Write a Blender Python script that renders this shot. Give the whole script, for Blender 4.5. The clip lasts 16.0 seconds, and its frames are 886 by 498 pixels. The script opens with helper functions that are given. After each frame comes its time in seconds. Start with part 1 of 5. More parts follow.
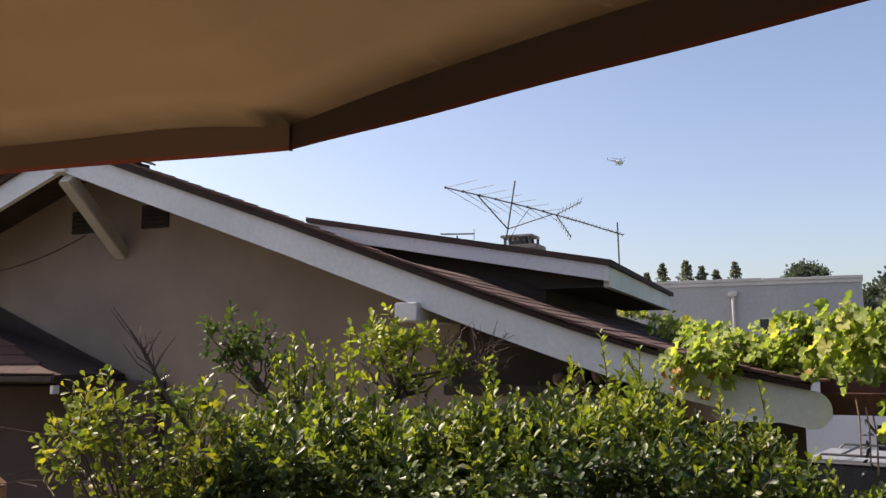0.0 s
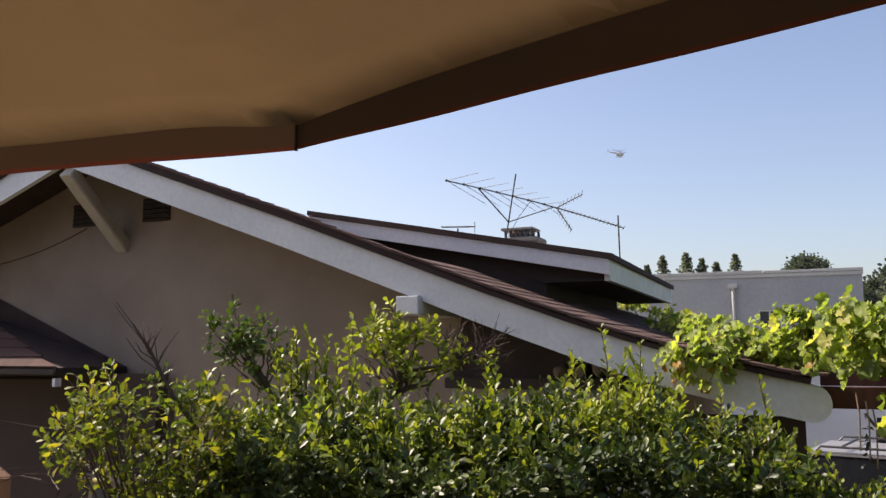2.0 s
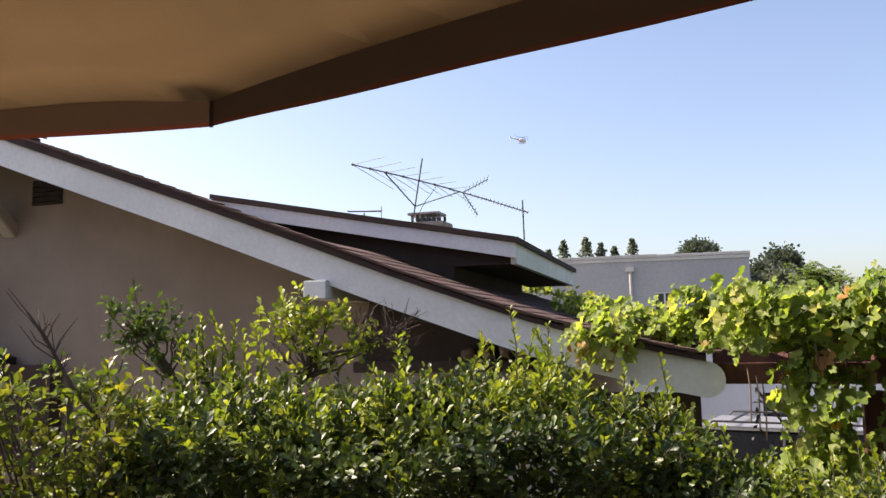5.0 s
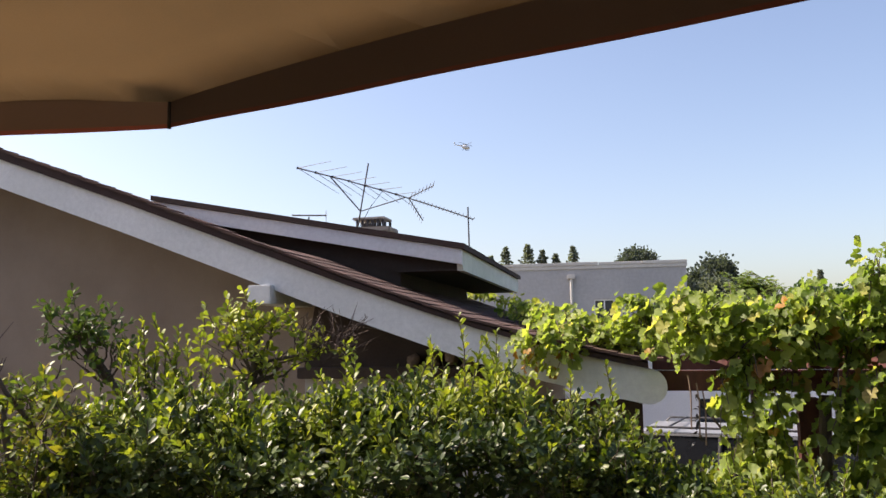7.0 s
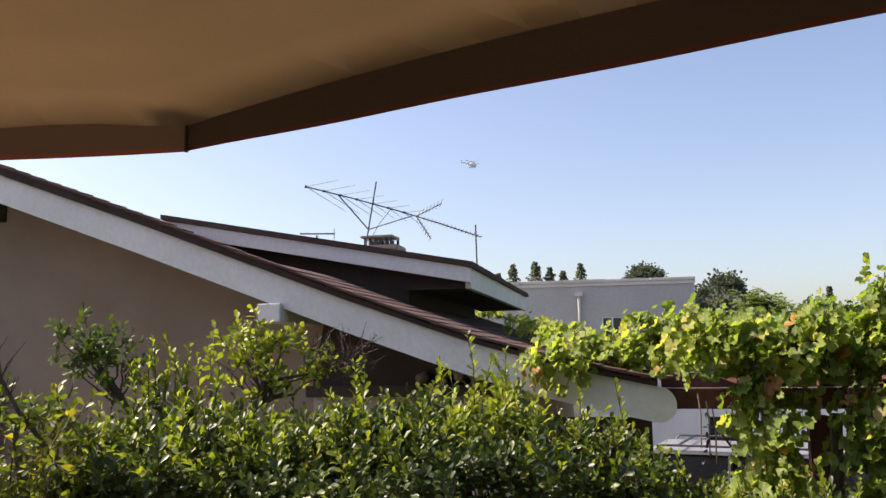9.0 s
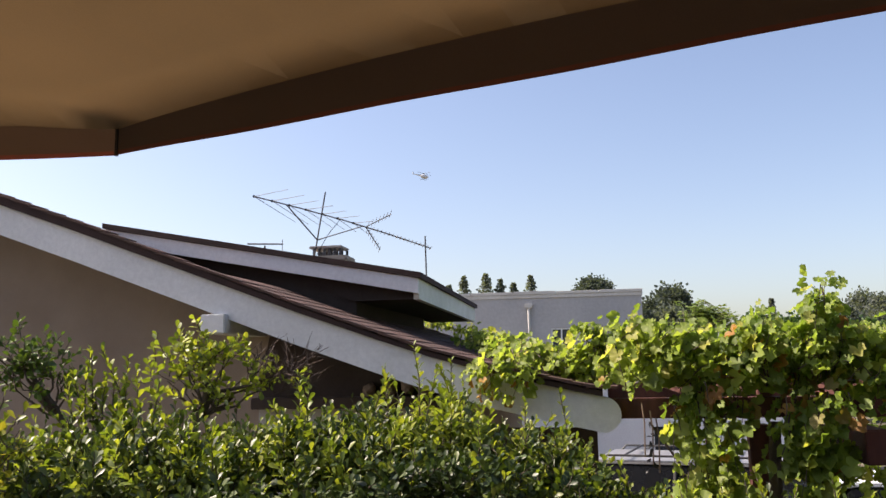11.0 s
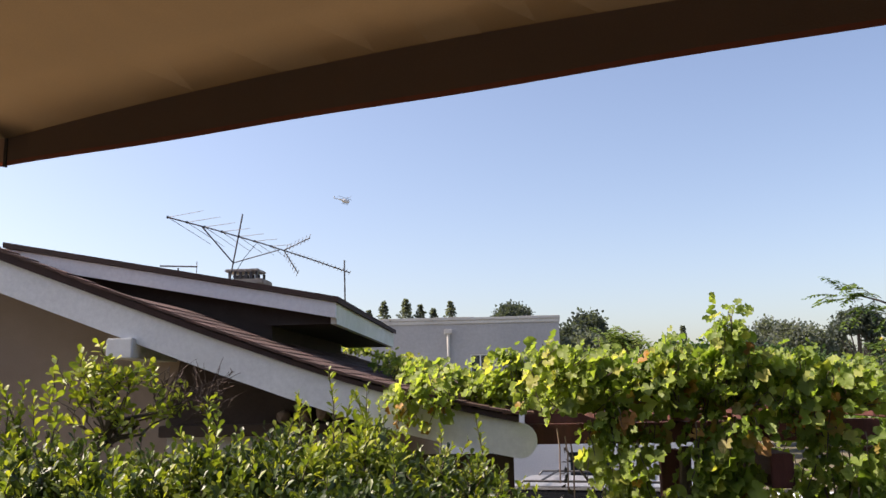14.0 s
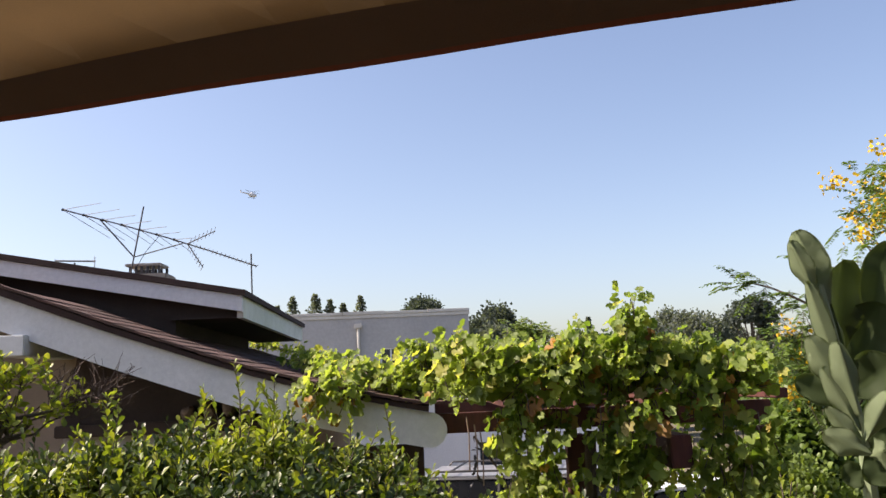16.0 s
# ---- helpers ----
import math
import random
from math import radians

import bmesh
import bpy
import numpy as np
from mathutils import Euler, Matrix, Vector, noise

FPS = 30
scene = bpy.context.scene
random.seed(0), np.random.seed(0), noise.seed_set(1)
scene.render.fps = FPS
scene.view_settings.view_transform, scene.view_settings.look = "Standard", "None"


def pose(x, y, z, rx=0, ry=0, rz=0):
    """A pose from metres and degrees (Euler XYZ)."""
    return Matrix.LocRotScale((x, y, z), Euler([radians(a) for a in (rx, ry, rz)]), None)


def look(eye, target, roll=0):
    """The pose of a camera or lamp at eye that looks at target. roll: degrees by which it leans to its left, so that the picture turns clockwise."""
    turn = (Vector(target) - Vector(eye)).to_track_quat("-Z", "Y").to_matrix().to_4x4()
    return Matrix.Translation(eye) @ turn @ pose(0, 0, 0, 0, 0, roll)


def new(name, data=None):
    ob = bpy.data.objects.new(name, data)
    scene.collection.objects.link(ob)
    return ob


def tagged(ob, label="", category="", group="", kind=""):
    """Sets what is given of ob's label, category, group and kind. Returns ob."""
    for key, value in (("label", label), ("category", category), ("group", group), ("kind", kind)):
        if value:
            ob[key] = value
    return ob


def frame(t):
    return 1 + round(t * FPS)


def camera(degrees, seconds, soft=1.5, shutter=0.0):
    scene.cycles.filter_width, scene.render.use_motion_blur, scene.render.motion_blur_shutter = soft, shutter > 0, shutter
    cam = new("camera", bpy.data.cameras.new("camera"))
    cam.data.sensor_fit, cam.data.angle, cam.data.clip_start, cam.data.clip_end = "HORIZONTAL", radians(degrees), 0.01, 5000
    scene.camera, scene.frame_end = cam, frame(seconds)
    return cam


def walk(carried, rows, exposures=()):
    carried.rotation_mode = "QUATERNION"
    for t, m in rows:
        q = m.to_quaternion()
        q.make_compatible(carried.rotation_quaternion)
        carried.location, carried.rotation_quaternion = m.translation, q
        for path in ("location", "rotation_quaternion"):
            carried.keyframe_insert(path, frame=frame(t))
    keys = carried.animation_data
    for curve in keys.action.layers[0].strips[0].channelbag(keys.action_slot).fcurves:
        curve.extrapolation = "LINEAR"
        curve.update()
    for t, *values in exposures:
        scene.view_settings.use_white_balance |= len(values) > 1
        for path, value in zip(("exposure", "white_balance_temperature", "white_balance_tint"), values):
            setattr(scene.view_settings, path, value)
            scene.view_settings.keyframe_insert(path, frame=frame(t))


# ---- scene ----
EXPOSURE, SKY, SUN = 0.85, 0.11, 5.0
KELVIN, TINT = 7050, 20
cam = camera(56.04, 16.0)
PATH = [
    (0.0, pose(0.000, -0.000, 2.600, 97.500, 0.200, -0.000)),
    (0.5, pose(-0.012, -0.005, 2.610, 97.299, -0.383, 1.326)),
    (1.0, pose(0.005, 0.006, 2.591, 96.651, 0.390, 1.365)),
    (1.5, pose(0.005, 0.004, 2.607, 96.628, 0.599, 0.664)),
    (2.0, pose(-0.006, -0.010, 2.609, 96.951, 0.169, 0.012)),
    (2.5, pose(-0.020, -0.002, 2.609, 96.672, -0.340, -0.957)),
    (3.0, pose(-0.024, -0.009, 2.611, 95.996, -0.570, -2.116)),
    (3.5, pose(-0.036, -0.013, 2.604, 96.091, -0.406, -3.758)),
    (6.0, pose(-0.025, 0.009, 2.601, 95.624, 1.125, -8.710)),
    (6.5, pose(-0.038, 0.015, 2.602, 95.652, 0.385, -10.560)),
    (7.0, pose(-0.055, 0.006, 2.606, 96.176, 0.765, -10.481)),
    (7.5, pose(-0.059, 0.003, 2.603, 96.253, 0.666, -10.662)),
    (8.0, pose(-0.065, -0.004, 2.606, 96.894, 0.785, -9.900)),
    (10.5, pose(-0.059, -0.009, 2.609, 97.656, 1.411, -11.083)),
    (11.0, pose(-0.044, -0.007, 2.603, 98.130, 1.055, -13.332)),
    (11.5, pose(-0.045, -0.009, 2.607, 98.762, 1.068, -14.894)),
    (12.0, pose(-0.047, -0.008, 2.615, 98.996, 0.836, -14.878)),
    (12.5, pose(-0.045, -0.001, 2.611, 98.750, 0.495, -15.033)),
    (13.0, pose(-0.044, 0.001, 2.610, 98.635, 0.710, -16.261)),
    (13.5, pose(-0.032, 0.013, 2.598, 100.019, 0.709, -16.767)),
    (14.0, pose(-0.026, 0.015, 2.602, 99.778, 1.156, -18.835)),
    (14.5, pose(-0.020, 0.018, 2.597, 99.867, 0.749, -20.916)),
    (15.0, pose(-0.019, 0.028, 2.598, 99.855, 0.759, -22.263)),
    (15.5, pose(-0.013, 0.025, 2.593, 100.047, 1.230, -23.640)),
    (16.0, pose(-0.019, 0.021, 2.584, 99.183, 2.491, -24.893)),
]
walk(cam, PATH, exposures=((0, EXPOSURE - 0.03, KELVIN, TINT), (3.5, EXPOSURE, KELVIN, TINT), (6, EXPOSURE + 0.46, KELVIN, TINT), (6.5, EXPOSURE + 0.34, KELVIN, TINT), (7.2, EXPOSURE + 0.19, KELVIN, TINT), (10.5, EXPOSURE + 0.14, KELVIN, TINT), (12.5, EXPOSURE + 0.18, KELVIN, TINT), (13, EXPOSURE + 0.18, KELVIN, TINT), (14, EXPOSURE + 0.13, KELVIN, TINT), (15, EXPOSURE + 0.20, KELVIN, TINT), (16, EXPOSURE + 0.17, KELVIN, TINT)))

# ---- world and sun ----
SUN_AZ, SUN_EL = -67.0, 46.0          # bearing from +y towards +x, and height, in degrees
world = bpy.data.worlds.new("world")
scene.world = world
world.use_nodes = True
wn = world.node_tree.nodes
sky = wn.new("ShaderNodeTexSky")
sky.sky_type = "NISHITA"
sky.sun_disc = False
sky.sun_elevation, sky.sun_rotation = radians(SUN_EL), radians(SUN_AZ)
sky.air_density, sky.dust_density, sky.ozone_density, sky.altitude = 1.0, 2.3, 2.0, 150
wn["Background"].inputs["Strength"].default_value = SKY
world.node_tree.links.new(sky.outputs[0], wn["Background"].inputs["Color"])
lamp = bpy.data.lights.new("sun", "SUN")
lamp.energy, lamp.angle, lamp.color = SUN, radians(0.53), (1.0, 0.93, 0.82)
sun = new("sun", lamp)
sun_dir = Vector((math.sin(radians(SUN_AZ)) * math.cos(radians(SUN_EL)), math.cos(radians(SUN_AZ)) * math.cos(radians(SUN_EL)), math.sin(radians(SUN_EL))))
sun.matrix_world = look(sun_dir * 60, (0, 0, 0))

# ---- materials ----
class Nodes:
    def __init__(self, name):
        self.m = bpy.data.materials.new(name)
        self.m.use_nodes = True
        self.t = self.m.node_tree
        self.b = self.t.nodes["Principled BSDF"]

    def add(self, kind, **values):
        n = self.t.nodes.new(kind)
        for k, v in values.items():
            if k in n.inputs:
                n.inputs[k].default_value = v
        return n

    def link(self, a, b):
        self.t.links.new(a, b)

    def coords(self, scale=(1, 1, 1)):
        c, mp = self.add("ShaderNodeTexCoord"), self.add("ShaderNodeMapping")
        mp.inputs["Scale"].default_value = scale
        self.link(c.outputs["Object"], mp.inputs["Vector"])
        return mp.outputs[0]

    def noise(self, scale, detail=6.0, rough=0.6, stretch=(1, 1, 1)):
        n = self.add("ShaderNodeTexNoise", Scale=scale, Detail=detail, Roughness=rough)
        self.link(self.coords(stretch), n.inputs["Vector"])
        return n.outputs["Fac"]

    def ramp(self, fac, stops):
        r = self.add("ShaderNodeValToRGB")
        e = r.color_ramp.elements
        while len(e) < len(stops):
            e.new(0.5)
        for x, (p, c) in zip(e, stops):
            x.position, x.color = p, (*c, 1)
        self.link(fac, r.inputs[0])
        return r.outputs[0]

    def mix(self, fac, a, b, blend="MIX"):
        n = self.add("ShaderNodeMix")
        n.data_type, n.blend_type = "RGBA", blend
        for s, v in ((n.inputs[0], fac), (n.inputs[6], a), (n.inputs[7], b)):
            if isinstance(v, (int, float)):
                s.default_value = v
            elif isinstance(v, tuple):
                s.default_value = (*v, 1)
            else:
                self.link(v, s)
        return n.outputs[2]

    def bump(self, fac, strength=0.3, dist=0.01):
        n = self.add("ShaderNodeBump", Strength=strength, Distance=dist)
        self.link(fac, n.inputs["Height"])
        self.link(n.outputs[0], self.b.inputs["Normal"])

    def colour(self, socket):
        self.link(socket, self.b.inputs["Base Color"])


def surface(name, low, high, scale=6.0, rough=0.8, grain=80.0, bump=0.25, stretch=(1, 1, 1), stain=None, metal=0.0, depth=0.004, random_tint=0.0):
    """A plain weathered surface: blotches between two colours, a fine grain, and a stain colour of larger shape."""
    k = Nodes(name)
    c = k.ramp(k.noise(scale, 5, 0.6, stretch), [(0.3, low), (0.7, high)])
    fine = k.noise(grain, 4, 0.7, stretch)
    c = k.mix(0.22, c, k.ramp(fine, [(0.35, tuple(v * 0.55 for v in low)), (0.65, high)]))
    if stain:
        c = k.mix(k.ramp(k.noise(scale * 0.35, 7, 0.68, stretch), [(0.5, (0, 0, 0)), (0.72, (0.75, 0.75, 0.75))]), c, stain)
    if random_tint:
        info = k.add("ShaderNodeObjectInfo")
        lo, hi = 1 - random_tint, 1 + random_tint
        c = k.mix(1.0, c, k.ramp(info.outputs["Random"], [(0, (lo, lo, lo)), (1, (hi, hi, hi))]), "MULTIPLY")
    k.colour(c)
    k.b.inputs["Roughness"].default_value, k.b.inputs["Metallic"].default_value = rough, metal
    k.bump(fine, bump, depth)
    return k.m


def leafy(name, stops, trans=0.35, rough=0.4, spec=0.5, tone=0.0):
    """Leaves: each island takes its own colour between the stops; light passes through."""
    k = Nodes(name)
    g = k.add("ShaderNodeNewGeometry")
    c = k.ramp(g.outputs["Random Per Island"], stops)
    c = k.mix(0.25, c, k.ramp(k.noise(1.3, 3), [(0.35, tuple(v * 0.6 for v in stops[0][1])), (0.65, stops[-1][1])]))
    k.colour(c)
    k.b.inputs["Roughness"].default_value = rough
    k.b.inputs["Specular IOR Level"].default_value = spec
    tr = k.add("ShaderNodeBsdfTranslucent")
    bright = k.mix(1.0, c, (1.25, 1.3, 0.55), "MULTIPLY")
    k.link(bright, tr.inputs["Color"])
    mx = k.add("ShaderNodeMixShader")
    mx.inputs[0].default_value = trans
    k.link(k.b.outputs[0], mx.inputs[1])
    k.link(tr.outputs[0], mx.inputs[2])
    k.link(mx.outputs[0], k.t.nodes["Material Output"].inputs["Surface"])
    return k.m


M_STUCCO = surface("stucco", (0.26, 0.20, 0.155), (0.36, 0.285, 0.225), 1.9, 0.95, 140, 0.5, stain=(0.20, 0.175, 0.16), depth=0.006)
M_WHITE = surface("white_paint", (0.68, 0.70, 0.70), (0.80, 0.81, 0.80), 2.5, 0.6, 30, 0.05, (1, 1, 1), stain=(0.58, 0.60, 0.59))
M_WHITE_OLD = surface("mossy_white_paint", (0.60, 0.63, 0.55), (0.78, 0.80, 0.74), 3.0, 0.65, 60, 0.15, stain=(0.42, 0.47, 0.36))
M_SHINGLE = surface("red_brown_asphalt_shingle", (0.05, 0.025, 0.022), (0.10, 0.05, 0.041), 5, 0.95, 220, 0.6, random_tint=0.28)
M_SHINGLE_EDGE = surface("dark_roof_edge", (0.03, 0.018, 0.016), (0.06, 0.034, 0.03), 7, 0.95, 120, 0.5)
M_DARKWOOD = surface("dark_brown_wood", (0.035, 0.022, 0.017), (0.065, 0.043, 0.033), 4, 0.85, 50, 0.3, (1, 6, 1))
M_DORMER = surface("dark_dormer_boards", (0.026, 0.02, 0.016), (0.05, 0.038, 0.03), 3, 0.9, 60, 0.3)
M_BROWN = surface("brown_painted_wall", (0.05, 0.034, 0.028), (0.075, 0.05, 0.04), 1.5, 0.9, 90, 0.4)
M_BRACE = surface("weathered_white_timber", (0.40, 0.36, 0.29), (0.55, 0.50, 0.42), 5, 0.75, 70, 0.3, stain=(0.30, 0.27, 0.22))
M_VENT = surface("vent_black", (0.02, 0.018, 0.016), (0.045, 0.04, 0.036), 8, 0.8, 60, 0.2)
M_GREYPANEL = surface("pale_grey_panel", (0.40, 0.38, 0.36), (0.50, 0.48, 0.45), 2, 0.9, 80, 0.3)
M_BRICK = surface("sooty_chimney_brick", (0.16, 0.11, 0.085), (0.30, 0.22, 0.17), 6, 0.95, 70, 0.5, stain=(0.07, 0.055, 0.05), random_tint=0.25)
M_CAP = surface("weathered_cap_metal", (0.30, 0.27, 0.24), (0.50, 0.46, 0.42), 8, 0.6, 60, 0.2, metal=0.3, stain=(0.14, 0.08, 0.05))
M_MORTAR = surface("mortar", (0.25, 0.23, 0.2), (0.35, 0.32, 0.28), 8, 0.95, 60, 0.4)
M_ALU = surface("dull_aluminium", (0.16, 0.16, 0.17), (0.30, 0.30, 0.31), 30, 0.5, 90, 0.1, metal=0.6)
M_MAST = surface("dark_steel_mast", (0.05, 0.05, 0.055), (0.12, 0.11, 0.11), 20, 0.6, 80, 0.2, metal=0.5)
M_REDWOOD = surface("dark_red_stained_timber", (0.06, 0.018, 0.015), (0.12, 0.035, 0.028), 4, 0.7, 50, 0.3, (6, 1, 1))
M_BARK = surface("grey_brown_bark", (0.06, 0.045, 0.035), (0.14, 0.11, 0.085), 12, 0.95, 90, 0.7, depth=0.01)
M_TWIG = surface("dry_twig", (0.14, 0.095, 0.07), (0.26, 0.19, 0.14), 14, 0.95, 90, 0.4)
M_DRYTWIG = surface("dark_dry_twig", (0.05, 0.034, 0.027), (0.10, 0.07, 0.055), 14, 0.95, 90, 0.4)
M_PALEPOST = surface("orange_brown_timber", (0.38, 0.20, 0.11), (0.52, 0.29, 0.17), 5, 0.75, 60, 0.3, (8, 8, 1))
M_FARWALL = surface("grey_blue_stucco", (0.39, 0.385, 0.39), (0.47, 0.465, 0.47), 0.5, 0.95, 7, 0.4, stain=(0.32, 0.32, 0.335), depth=0.02)
M_PARAPET = surface("pale_coping", (0.55, 0.53, 0.50), (0.66, 0.64, 0.60), 0.5, 0.85, 12, 0.2, stain=(0.42, 0.40, 0.37))
M_ASPHALT = surface("asphalt", (0.045, 0.045, 0.047), (0.065, 0.064, 0.064), 0.6, 0.95, 60, 0.5, stain=(0.09, 0.088, 0.085))
M_CONCRETE = surface("concrete", (0.32, 0.31, 0.29), (0.42, 0.40, 0.38), 0.8, 0.95, 50, 0.4, stain=(0.24, 0.23, 0.21))
M_SOIL = surface("dry_soil_and_grass", (0.07, 0.065, 0.035), (0.14, 0.115, 0.07), 0.35, 0.98, 18, 0.6, stain=(0.05, 0.06, 0.025), depth=0.02)
M_SILVER = surface("silver_car_paint", (0.42, 0.43, 0.45), (0.47, 0.48, 0.50), 3, 0.28, 200, 0.02, metal=0.55)
M_CARWHITE = surface("white_car_paint", (0.72, 0.73, 0.74), (0.78, 0.79, 0.80), 3, 0.25, 200, 0.02)
M_CARBLUE = surface("pale_blue_car_paint", (0.36, 0.42, 0.52), (0.42, 0.48, 0.58), 3, 0.28, 200, 0.02, metal=0.4)
M_TYRE = surface("tyre_rubber", (0.02, 0.02, 0.02), (0.035, 0.035, 0.035), 20, 0.9, 90, 0.3)
M_TRIM = surface("black_trim", (0.02, 0.02, 0.022), (0.035, 0.035, 0.037), 10, 0.5, 90, 0.1)
M_REDLIGHT = surface("red_lamp_lens", (0.35, 0.02, 0.02), (0.5, 0.03, 0.03), 20, 0.2, 90, 0.05)
M_WHITEWALL = surface("white_plaster_wall", (0.66, 0.66, 0.66), (0.76, 0.76, 0.75), 0.8, 0.9, 40, 0.3, stain=(0.56, 0.56, 0.55))
M_GREYROOF = surface("pale_grey_roofing", (0.30, 0.29, 0.28), (0.42, 0.40, 0.38), 1.0, 0.95, 25, 0.4)

def glass(name, tint=(0.02, 0.025, 0.03), rough=0.06):
    k = Nodes(name)
    k.colour(k.ramp(k.noise(2.5, 3), [(0.3, tint), (0.7, tuple(v * 1.7 for v in tint))]))
    k.b.inputs["Roughness"].default_value = rough
    k.b.inputs["IOR"].default_value = 1.5
    return k.m

M_PANE = glass("dark_window_glass", (0.03, 0.035, 0.04), 0.12)
M_CARGLASS = glass("tinted_car_glass", (0.008, 0.009, 0.011), 0.05)

def fabric(name, low, high, trans):
    k = Nodes(name)
    w = k.noise(700, 2, 0.5)
    c = k.ramp(k.noise(2.2, 4, 0.6), [(0.3, low), (0.7, high)])
    c = k.mix(0.12, c, k.ramp(w, [(0.3, tuple(v * 0.5 for v in low)), (0.7, high)]))
    k.colour(c)
    k.b.inputs["Roughness"].default_value = 0.95
    k.bump(w, 0.15, 0.001)
    tr = k.add("ShaderNodeBsdfTranslucent")
    k.link(c, tr.inputs["Color"])
    mx = k.add("ShaderNodeMixShader")
    mx.inputs[0].default_value = trans
    k.link(k.b.outputs[0], mx.inputs[1])
    k.link(tr.outputs[0], mx.inputs[2])
    k.link(mx.outputs[0], k.t.nodes["Material Output"].inputs["Surface"])
    return k.m

M_CANVAS = fabric("tan_canvas", (0.228, 0.163, 0.09), (0.268, 0.19, 0.105), 0.165)
M_VALANCE = fabric("brown_canvas_band", (0.145, 0.095, 0.062), (0.175, 0.115, 0.075), 0.12)
M_HEM = fabric("rust_red_binding", (0.22, 0.078, 0.046), (0.27, 0.096, 0.056), 0.12)

L_HEDGE = leafy("glossy_shrub_leaf", [(0.0, (0.018, 0.038, 0.010)), (0.5, (0.036, 0.068, 0.016)), (0.85, (0.08, 0.125, 0.028)), (1.0, (0.17, 0.20, 0.045))], 0.22, 0.42, 0.4)
L_TIP = leafy("young_and_lit_shrub_leaf", [(0.0, (0.09, 0.15, 0.022)), (0.5, (0.19, 0.25, 0.035)), (1.0, (0.36, 0.38, 0.055))], 0.45, 0.42, 0.38)
L_TREE = leafy("shaded_tree_leaf", [(0.0, (0.035, 0.07, 0.015)), (0.6, (0.065, 0.115, 0.024)), (1.0, (0.13, 0.19, 0.04))], 0.35, 0.5, 0.3)
L_YELLOW = leafy("yellowing_shrub_leaf", [(0.0, (0.06, 0.10, 0.02)), (0.45, (0.125, 0.185, 0.03)), (0.85, (0.26, 0.275, 0.04)), (1.0, (0.44, 0.37, 0.05))], 0.42, 0.45, 0.4)
L_VINE = leafy("grape_leaf", [(0.0, (0.10, 0.175, 0.036)), (0.5, (0.205, 0.30, 0.066)), (0.85, (0.31, 0.395, 0.10)), (1.0, (0.48, 0.45, 0.12))], 0.6, 0.5, 0.35)
L_VINE_DRY = leafy("autumn_grape_leaf", [(0.0, (0.20, 0.20, 0.05)), (0.5, (0.38, 0.22, 0.045)), (1.0, (0.30, 0.11, 0.03))], 0.4, 0.6)
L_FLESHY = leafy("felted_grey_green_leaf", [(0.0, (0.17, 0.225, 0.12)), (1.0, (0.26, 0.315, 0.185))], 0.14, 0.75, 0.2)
# Colour of the broad dark leaves, also of felted blades in shade.
L_BROAD = leafy("dark_broad_and_shaded_leaf", [(0.0, (0.05, 0.08, 0.032)), (1.0, (0.085, 0.12, 0.05))], 0.22, 0.6, 0.3)
L_PINNATE = leafy("feathery_leaflet", [(0.0, (0.06, 0.115, 0.025)), (1.0, (0.14, 0.21, 0.045))], 0.4, 0.5)
L_FLOWER = leafy("yellow_blossom", [(0.0, (0.60, 0.36, 0.02)), (1.0, (0.78, 0.52, 0.04))], 0.35, 0.6)
L_LIGHT = leafy("light_green_leaf", [(0.0, (0.10, 0.16, 0.035)), (1.0, (0.20, 0.27, 0.065))], 0.4, 0.5)
# Distance haze is painted into these three leaf colours as pale grey.
L_FAR = leafy("hazed_olive_leaf", [(0.0, (0.07, 0.09, 0.085)), (1.0, (0.10, 0.122, 0.11))], 0.35, 0.9, 0.1)
L_FARGREY = leafy("hazed_grey_green_leaf", [(0.0, (0.13, 0.152, 0.145)), (1.0, (0.155, 0.178, 0.165))], 0.45, 0.9, 0.1)
L_CONIFER = leafy("hazed_conifer_needle", [(0.0, (0.13, 0.15, 0.14)), (1.0, (0.20, 0.225, 0.20))], 0.4, 0.9, 0.1)
L_MID = leafy("mid_green_leaf", [(0.0, (0.03, 0.07, 0.02)), (1.0, (0.08, 0.14, 0.035))], 0.3, 0.5)

# ---- mesh helpers ----
def place(name, bm, material, parent=None, label="", smooth=False):
    me = bpy.data.meshes.new(name)
    bm.to_mesh(me)
    bm.free()
    if smooth:
        for p in me.polygons:
            p.use_smooth = True
    if material:
        me.materials.append(material)
    ob = new(name, me)
    if parent:
        ob.parent = parent
    if label:
        tagged(ob, label)
    return ob


part = place


def thing(name, m, label, category, group="", kind=""):
    ob = new(name)
    ob.matrix_world = m
    return tagged(ob, label, category, group, kind)


def box(bm, x0, x1, y0, y1, z0, z1, bevel=0.0):
    r = bmesh.ops.create_cube(bm, size=1, matrix=Matrix.Translation(((x0 + x1) / 2, (y0 + y1) / 2, (z0 + z1) / 2)) @ Matrix.Diagonal((x1 - x0, y1 - y0, z1 - z0, 1)))
    if bevel:
        e = list({e for v in r["verts"] for e in v.link_edges})
        bmesh.ops.bevel(bm, geom=e, offset=bevel, segments=2, affect="EDGES")
    return bm


def boxed(*a, bevel=0.0):
    return box(bmesh.new(), *a, bevel=bevel)


